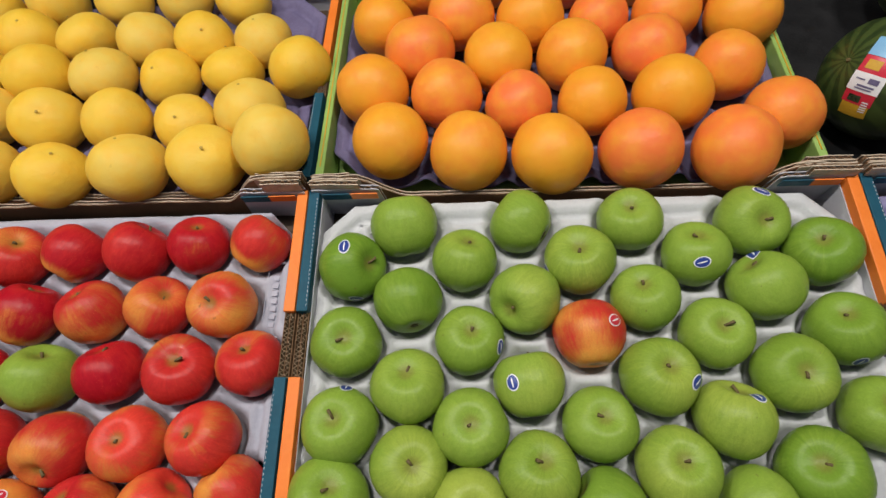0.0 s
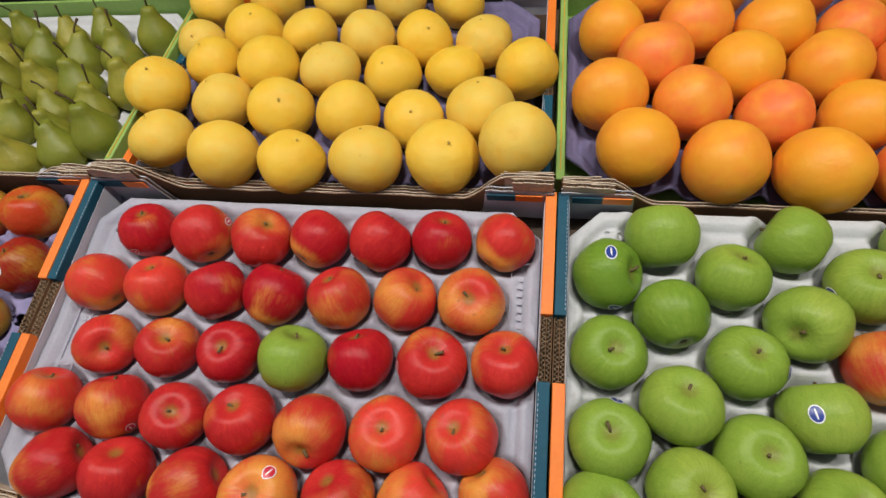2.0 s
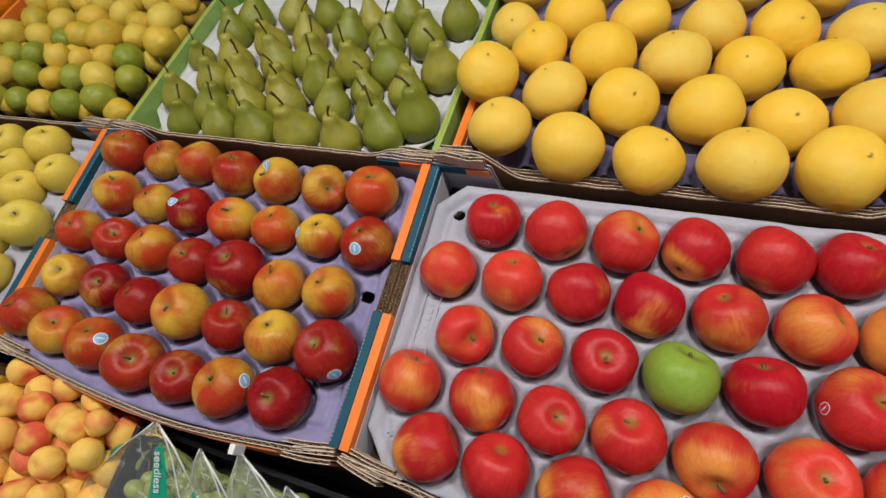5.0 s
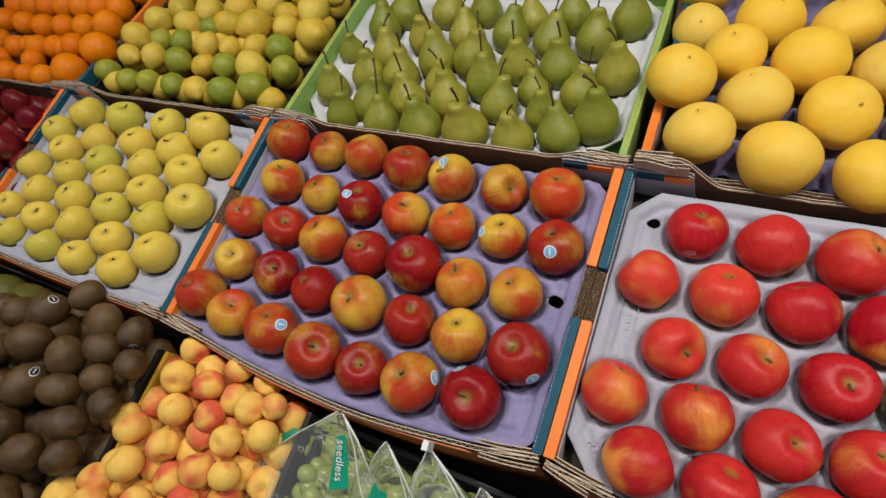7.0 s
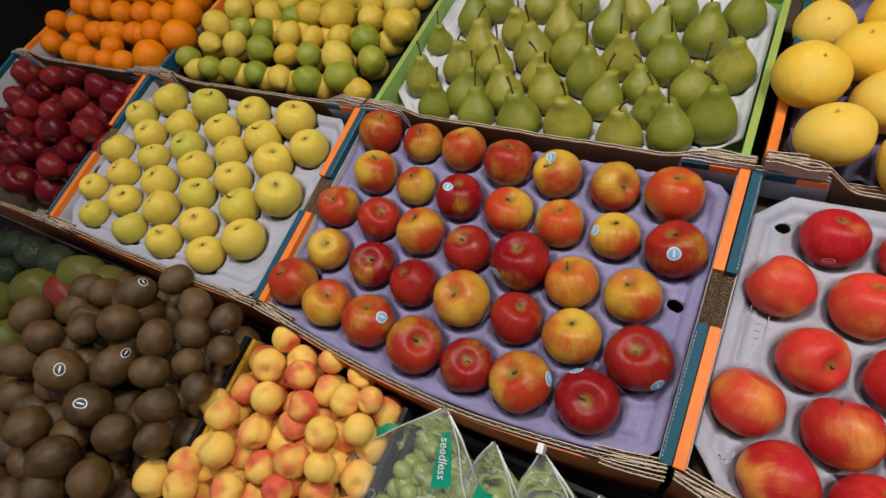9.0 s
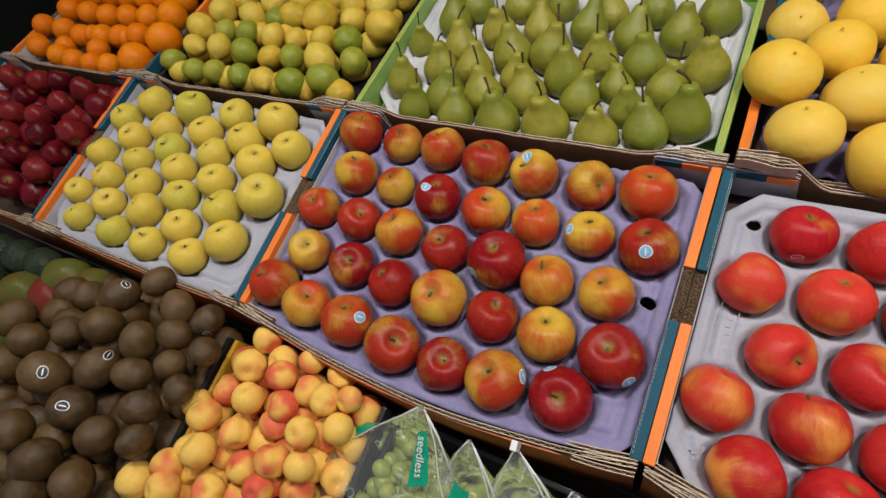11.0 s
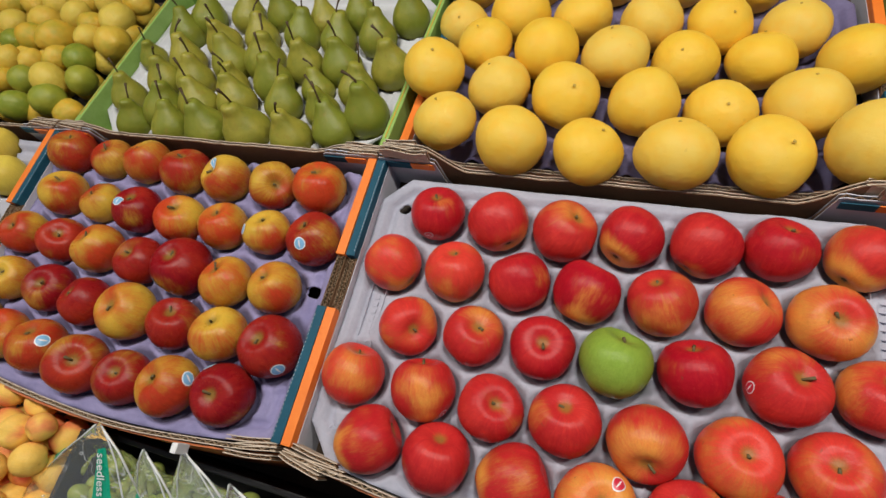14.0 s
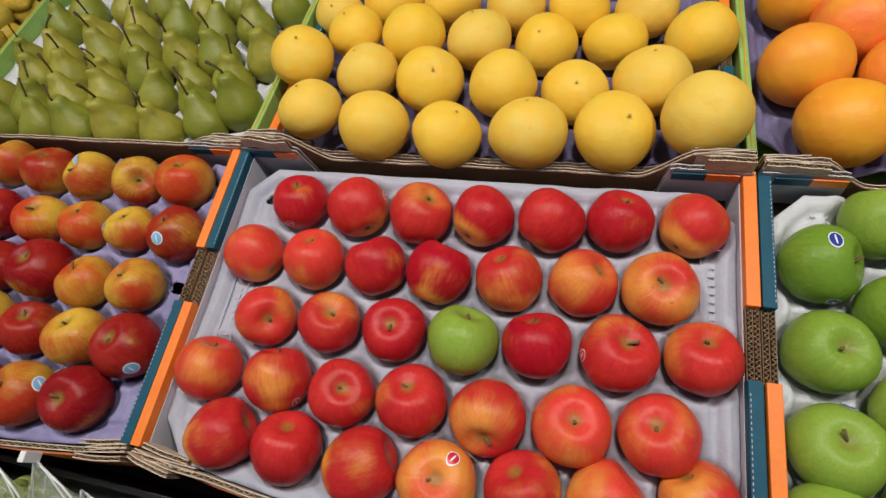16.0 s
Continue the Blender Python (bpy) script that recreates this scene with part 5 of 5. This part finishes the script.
_k = 0
for _row in PEARS:
    for _f in _row:
        _k += 1
        _g = random.Random(_k * 17 + 1)
        _a, _t = _g.uniform(1.0, 2.1), _g.uniform(0.10, 0.58)
        fruit(K_PEAR, _k * 3 + _k // 4, UPPER, _f[0], _f[1], -0.044 + _f[2] * 0.86, _f[2] * 1.05, (math.sin(_t) * math.cos(_a), math.sin(_t) * math.sin(_a), math.cos(_t)), _g.uniform(0, 6.28),
              "pear", "green pear standing with dark stem in a tray", "pears in the tray", None, STEM_PEAR[_k % 4])

# ---- low crates in front ----


def crate(x0, x1, y0, y1, top, material, label, edge=None):
    ob = thing("fruit_crate", STAND, label, "crate", "crates in front of the stand")
    part("base", box_bm((x0, x1, y0, y1, -0.19, -0.165)), material, ob)
    for b in ((x0, x0 + 0.008, y0, y1, -0.165, top), (x1 - 0.008, x1, y0, y1, -0.165, top)):
        part("side", box_bm(b, bevel=0.002), edge if edge and b[0] == x0 else material, ob)
    for b in ((x0 + 0.008, x1 - 0.008, y0, y0 + 0.008, -0.165, top), (x0 + 0.008, x1 - 0.008, y1 - 0.008, y1, -0.165, top - 0.02)):
        part("end", box_bm(b, bevel=0.002), material, ob)
    return ob


crate(-1.52, -1.085, -0.84, -0.425, -0.10, M_BLACKP, "black plastic crate of mangoes and avocados")
crate(-1.08, -0.645, -0.84, -0.425, -0.06, M_BLACKP, "black plastic crate heaped with kiwis")
crate(-0.640, -0.335, -0.84, -0.425, -0.065, M_BLACKP, "crate of apricots with a yellow edge", M_YELLOWB)
crate(-0.330, 0.40, -0.84, -0.425, -0.09, M_BLACKP, "black plastic crate of bagged grapes")

_k = 0
for _ri, _row in enumerate(KIWIS):
    for _ci, _f in enumerate(_row):
        _k += 1
        _g = random.Random(_k * 19)
        _a, _t = _g.uniform(0, 6.28), _g.uniform(0.8, 1.5)
        _ax = (math.sin(_t) * math.cos(_a), math.sin(_t) * math.sin(_a), math.cos(_t))
        _sp = _g.uniform(0, 6)
        _ob, _su = fruit(K_KIWI, _k, STAND, _f[0], _f[1], -0.03 + _f[2] * 0.9, _f[2] * 0.98, _ax, _sp, "kiwi", "brown fuzzy kiwi fruit in a heap", "kiwis in the crate", None, BUTTON)
        _inv = turned(_ax, _sp).to_3x3().transposed()
        for _d in KIWIS_STICKERS.get((_ri, _ci), ()):
            sticker(_ob, _su, _inv @ Vector(_d), M_ST_WHITE, 0.30, M_BLACKP)
for _lay, _z in enumerate((-0.045, -0.09, -0.135)):
    for _i in range(7):
        for _j in range(7):
            _g = random.Random(_i * 31 + _j * 7 + _lay)
            _x, _y = -1.04 + 0.058 * _i + 0.02 * (_lay % 2), -0.80 + 0.057 * _j + 0.02 * (_lay % 2)
            if _lay == 0 and (_x > -0.86):
                continue
            fruit(K_KIWI, _i + _j, STAND, _x + _g.uniform(-.008, .008), _y + _g.uniform(-.008, .008), _z, 0.029, (_g.uniform(-1, 1), _g.uniform(-1, 1), 0.3), _g.uniform(0, 6), "kiwi", "brown fuzzy kiwi fruit in a heap", "kiwis in the crate")
_k = 0
for _row in APRICOTS:
    for _f in _row:
        _k += 1
        _g = random.Random(_k * 23)
        _a, _t = _g.uniform(0, 6.28), _g.uniform(0.3, 1.6)
        fruit(K_APRICOT, _k, STAND, _f[0], _f[1], -0.07 + _f[2] * 0.95 + 0.012 * _g.uniform(-1, 1), _f[2] * 0.98, (math.sin(_t) * math.cos(_a), math.sin(_t) * math.sin(_a), math.cos(_t)), _g.uniform(0, 6.28),
              "apricot", "yellow apricot with red blush in a heap", "apricots in the crate", colour=(_g.uniform(0.1, 0.62), _g.uniform(0.2, 1), 0, 1))
for _lay, _z in enumerate((-0.082, -0.122)):
    for _i in range(6):
        for _j in range(9):
            _g = random.Random(_i * 37 + _j * 11 + _lay)
            fruit(K_APRICOT, _i + _j, STAND, -0.608 + 0.048 * _i + _g.uniform(-.006, .006), -0.805 + 0.045 * _j + _g.uniform(-.006, .006), _z, 0.0255, (_g.uniform(-1, 1), _g.uniform(-1, 1), _g.uniform(-.2, 1)), _g.uniform(0, 6), "apricot", "yellow apricot with red blush in a heap", "apricots in the crate", colour=(_g.uniform(0.1, 0.6), 0.6, 0, 1))
for _k, (_x, _y, _r, _a) in enumerate(((-1.225, -0.512, 0.046, (1, 0.3, 0.1)), (-1.135, -0.495, 0.042, (1, -0.4, 0.1)), (-1.125, -0.450, 0.044, (1, 0.2, 0)), (-1.045, -0.450, 0.036, (0.4, 1, 0)), (-1.215, -0.635, 0.046, (0.2, 1, 0)), (-1.335, -0.58, 0.046, (1, 0, 0)))):
    fruit(K_MANGO, _k, STAND, _x, _y, -0.075, _r, _a, _k * 1.7, "mango", "green mango with a red cheek in a crate", "mangoes in the crate", colour=(0.85 if _k == 1 else 0.12, 0.4, 0, 1))
for _k, (_x, _y) in enumerate(((-1.32, -0.450), (-1.23, -0.445), (-1.40, -0.455), (-1.37, -0.52), (-1.45, -0.53))):
    fruit(K_AVO, _k, STAND, _x, _y, -0.08, 0.036, (1, 0.4 * _k - 0.6, 0.1), _k, "avocado", "dark green avocado in a crate", "avocados in the crate")
for _i in range(5):
    for _j in range(4):
        fruit(K_MANGO, _i + _j, STAND, -1.47 + 0.09 * _i, -0.78 + 0.09 * _j, -0.128, 0.04, (1, 0.3 * _j, 0.1), _i, "mango", "green mango with a red cheek in a crate", "mangoes in the crate")

# ---- bags of grapes ----
K_GRAPE = make_kind([ball_surf(1.18, d, 0, 0.04) for d in (1.2, 3.2)], 12, 9, M_GRAPE, "grape")
K_RGRAPE = make_kind([ball_surf(1.12, d, 0, 0.04) for d in (1.2, 3.2)], 12, 9, M_RED_GRAPE, "grape")


def bag_surf(w, d, h, tipx, tipy, seed):
    """A soft bag: full below, drawn up to a flat crinkled top."""
    def surf(v, a):
        u = 1 - v / math.pi
        full = math.sin(math.pi * min(1, u * 1.25 + 0.08) * 0.5) if u < 0.55 else 1 - ((u - 0.55) / 0.45) ** 1.15
        full = max(0.015, full) if 0 < u < 1 else 0.0
        k = 1 + 0.16 * noise.noise(Vector((math.cos(a) * 2 + seed, math.sin(a) * 2, u * 5))) + 0.07 * noise.noise(Vector((math.cos(a) * 6, math.sin(a) * 6 + seed, u * 11)))
        flat = 1 if u < 0.5 else 1 - 0.75 * (u - 0.5) / 0.5
        e = max(0, u - 0.5) * 2
        return Vector((w * full * k * math.cos(a) + tipx * e, d * full * flat * k * math.sin(a) + tipy * e, h * u))
    return surf


def band(surf, v0, v1, a0, a1, lift=1.01, n=14):
    bm = bmesh.new()
    g = [[bm.verts.new(surf(v0 + (v1 - v0) * j / 6, a0 + (a1 - a0) * i / n) * lift) for i in range(n + 1)] for j in range(7)]
    for j in range(6):
        for i in range(n):
            bm.faces.new((g[j][i], g[j][i + 1], g[j + 1][i + 1], g[j + 1][i]))
    return bm


def grape_bag(x, y, z, w, d, h, tipx, tipy, turn, seed, kind, count, grape_label, label, bands=(), text="", slider=False, red=False):
    m = STAND @ pose(x, y, z, 0, 0, turn)
    ob = thing("grape_bag", m, label, "bag", "bags of grapes")
    surf = bag_surf(w, d, h, tipx, tipy, seed)
    b = part("film", lathe(surf, 40, 26), M_FILM, ob, "clear crinkled plastic film", False)
    b.visible_shadow = False
    for v0, v1, a0, a1 in bands:
        st = part("printed_band", band(surf, v0, v1, a0, a1), M_REDLABEL if red else M_BAND, ob, "red printed band" if red else "green printed band", False)
        if text and (v0, v1, a0, a1) == bands[-1]:
            p = surf((v0 + v1) / 2, (a0 + a1) / 2)
            q = surf((v0 + v1) / 2, (a0 + a1) / 2 + 0.05) - p
            r = surf((v0 + v1) / 2 - 0.05, (a0 + a1) / 2) - p
            nrm = q.cross(r).normalized()
            along = -r.normalized()
            rot = Matrix((along, nrm.cross(along), nrm)).transposed().to_4x4()
            me = flat_text(text, 0.016, M_WHITE)
            me.transform(Matrix.Translation(p * 1.012 + nrm * 0.0025) @ rot)
            part("printed_text", me, None, st, "white printed word")
    if slider:
        part("zip_slider", box_bm((tipx - 0.004, tipx + 0.004, tipy - 0.006, tipy + 0.006, h - 0.006, h + 0.016), bevel=0.0015), M_WHITE, ob, "white plastic zip slider")
    part("zip", tube([surf(math.pi * 0.04, 0) + Vector((0, 0, 0.002)), surf(math.pi * 0.14, 0.1), surf(math.pi * 0.3, 0.05)], [0.0014] * 3, 6), M_WHITE, ob, "white zip rib", False)
    for a in (2.75, 5.9):
        part("seam", tube([surf(math.pi * (0.02 + 0.068 * k), a) * 1.004 for k in range(11)], [0.0011] * 11, 6), M_SEAM, ob, "whitish welded seam of the film", False)
    bunch = thing("grape_bunch", m, grape_label, "grapes", "bunches of grapes")
    g = random.Random(int(seed * 10))
    for i in range(count):
        a, rr, u = g.uniform(0, 6.28), math.sqrt(g.uniform(0, 1)), g.uniform(0, 1)
        me, _ = kind[i % 2]
        o = new("grape", me)
        o.parent = bunch
        s = g.uniform(0.0122, 0.0148)
        o.matrix_basis = Matrix.Translation((w * 0.90 * rr * math.cos(a), d * 0.84 * rr * math.sin(a), 0.012 + u * h * 0.56 * (1 - 0.45 * rr))) @ turned((g.uniform(-1, 1), g.uniform(-1, 1), 0.6), 0) @ Matrix.Scale(s, 4)


grape_bag(-0.298, -0.527, -0.155, 0.105, 0.084, 0.142, 0.050, 0.118, 8, 1.4, K_GRAPE, 190, "bunch of green grapes inside a clear bag", "clear plastic bag of green grapes with green print", ((0.75, 1.30, 2.20, 2.62), (0.32, 0.85, 5.0, 5.5)), "seedless")
grape_bag(-0.182, -0.507, -0.155, 0.058, 0.055, 0.132, -0.022, 0.088, -6, 5.4, K_GRAPE, 34, "bunch of green grapes inside a clear bag", "clear plastic bag drawn to a point with green print", ((0.70, 1.15, 4.3, 5.0),), "")
grape_bag(-0.098, -0.502, -0.155, 0.062, 0.055, 0.135, -0.034, 0.100, 4, 8.4, K_GRAPE, 44, "bunch of green grapes inside a clear bag", "clear plastic grape bag with a white zip slider", (), "", True)
grape_bag(0.000, -0.508, -0.158, 0.075, 0.065, 0.135, -0.065, 0.085, 0, 11.4, K_RGRAPE, 90, "bunch of dark red grapes inside a clear bag", "clear plastic bag of dark grapes with red label", ((0.62, 1.05, 4.6, 6.0),), "Red Seedless", False, True)
grape_bag(0.20, -0.505, -0.155, 0.075, 0.065, 0.115, 0.0, 0.040, 0, 14.4, K_RGRAPE, 90, "bunch of dark red grapes inside a clear bag", "clear plastic bag of dark red grapes", ())

# ---- watermelons ----


def watermelon(x, y, z, r, axis, spin, label, wrapped):
    m, nt, b = M_MELON, None, None
    ob = new("watermelon", mesh_of("watermelon", lathe(ball_surf(1.04, x * 9, 0.03, 0.03), 44, 30), m))
    ob.matrix_world = STAND @ Matrix.Translation((x, y, z)) @ turned(axis, spin) @ Matrix.Scale(r, 4)
    tagged(ob, label, "watermelon", "watermelons")
    part("stem_scar", tube([(0, 0, 0.97), (0.01, 0.0, 1.03)], [0.05, 0.03], 9), M_STEM, ob)
    return ob


def melon_mat():
    m, nt, b = mat_new("watermelon_rind", 0.3)
    raw, vec, rnd = obj_coords(nt)
    sx = nd(nt, "SeparateXYZ", i0=raw)
    ang = math_n(nt, 'ARCTAN2', sx.outputs[1], sx.outputs[0])
    w = math_n(nt, 'MULTIPLY_ADD', noise_n(nt, raw, 4.0, 4.0), 2.2, math_n(nt, 'MULTIPLY', ang, 13.0))
    st = smooth(nt, math_n(nt, 'SINE', w), -0.2, 0.5)
    col = mix_c(nt, st, (0.050, 0.080, 0.022), (0.016, 0.032, 0.011))
    col = mix_c(nt, math_n(nt, 'MULTIPLY', noise_n(nt, raw, 22.0, 3.0), 0.35), col, (0.09, 0.12, 0.03))
    nt.links.new(col, b.inputs["Base Color"])
    return m


M_MELON = melon_mat()
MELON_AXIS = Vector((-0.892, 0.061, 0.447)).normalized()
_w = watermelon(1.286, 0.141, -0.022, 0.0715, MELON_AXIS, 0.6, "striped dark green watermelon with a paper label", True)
watermelon(1.43, 0.32, 0.00, 0.100, (0.2, 0.9, 0.4), 2.0, "dark green watermelon in the shade", False)
watermelon(1.57, 0.12, 0.00, 0.110, (0.6, 0.3, 0.7), 4.0, "dark green watermelon in the shade", False)
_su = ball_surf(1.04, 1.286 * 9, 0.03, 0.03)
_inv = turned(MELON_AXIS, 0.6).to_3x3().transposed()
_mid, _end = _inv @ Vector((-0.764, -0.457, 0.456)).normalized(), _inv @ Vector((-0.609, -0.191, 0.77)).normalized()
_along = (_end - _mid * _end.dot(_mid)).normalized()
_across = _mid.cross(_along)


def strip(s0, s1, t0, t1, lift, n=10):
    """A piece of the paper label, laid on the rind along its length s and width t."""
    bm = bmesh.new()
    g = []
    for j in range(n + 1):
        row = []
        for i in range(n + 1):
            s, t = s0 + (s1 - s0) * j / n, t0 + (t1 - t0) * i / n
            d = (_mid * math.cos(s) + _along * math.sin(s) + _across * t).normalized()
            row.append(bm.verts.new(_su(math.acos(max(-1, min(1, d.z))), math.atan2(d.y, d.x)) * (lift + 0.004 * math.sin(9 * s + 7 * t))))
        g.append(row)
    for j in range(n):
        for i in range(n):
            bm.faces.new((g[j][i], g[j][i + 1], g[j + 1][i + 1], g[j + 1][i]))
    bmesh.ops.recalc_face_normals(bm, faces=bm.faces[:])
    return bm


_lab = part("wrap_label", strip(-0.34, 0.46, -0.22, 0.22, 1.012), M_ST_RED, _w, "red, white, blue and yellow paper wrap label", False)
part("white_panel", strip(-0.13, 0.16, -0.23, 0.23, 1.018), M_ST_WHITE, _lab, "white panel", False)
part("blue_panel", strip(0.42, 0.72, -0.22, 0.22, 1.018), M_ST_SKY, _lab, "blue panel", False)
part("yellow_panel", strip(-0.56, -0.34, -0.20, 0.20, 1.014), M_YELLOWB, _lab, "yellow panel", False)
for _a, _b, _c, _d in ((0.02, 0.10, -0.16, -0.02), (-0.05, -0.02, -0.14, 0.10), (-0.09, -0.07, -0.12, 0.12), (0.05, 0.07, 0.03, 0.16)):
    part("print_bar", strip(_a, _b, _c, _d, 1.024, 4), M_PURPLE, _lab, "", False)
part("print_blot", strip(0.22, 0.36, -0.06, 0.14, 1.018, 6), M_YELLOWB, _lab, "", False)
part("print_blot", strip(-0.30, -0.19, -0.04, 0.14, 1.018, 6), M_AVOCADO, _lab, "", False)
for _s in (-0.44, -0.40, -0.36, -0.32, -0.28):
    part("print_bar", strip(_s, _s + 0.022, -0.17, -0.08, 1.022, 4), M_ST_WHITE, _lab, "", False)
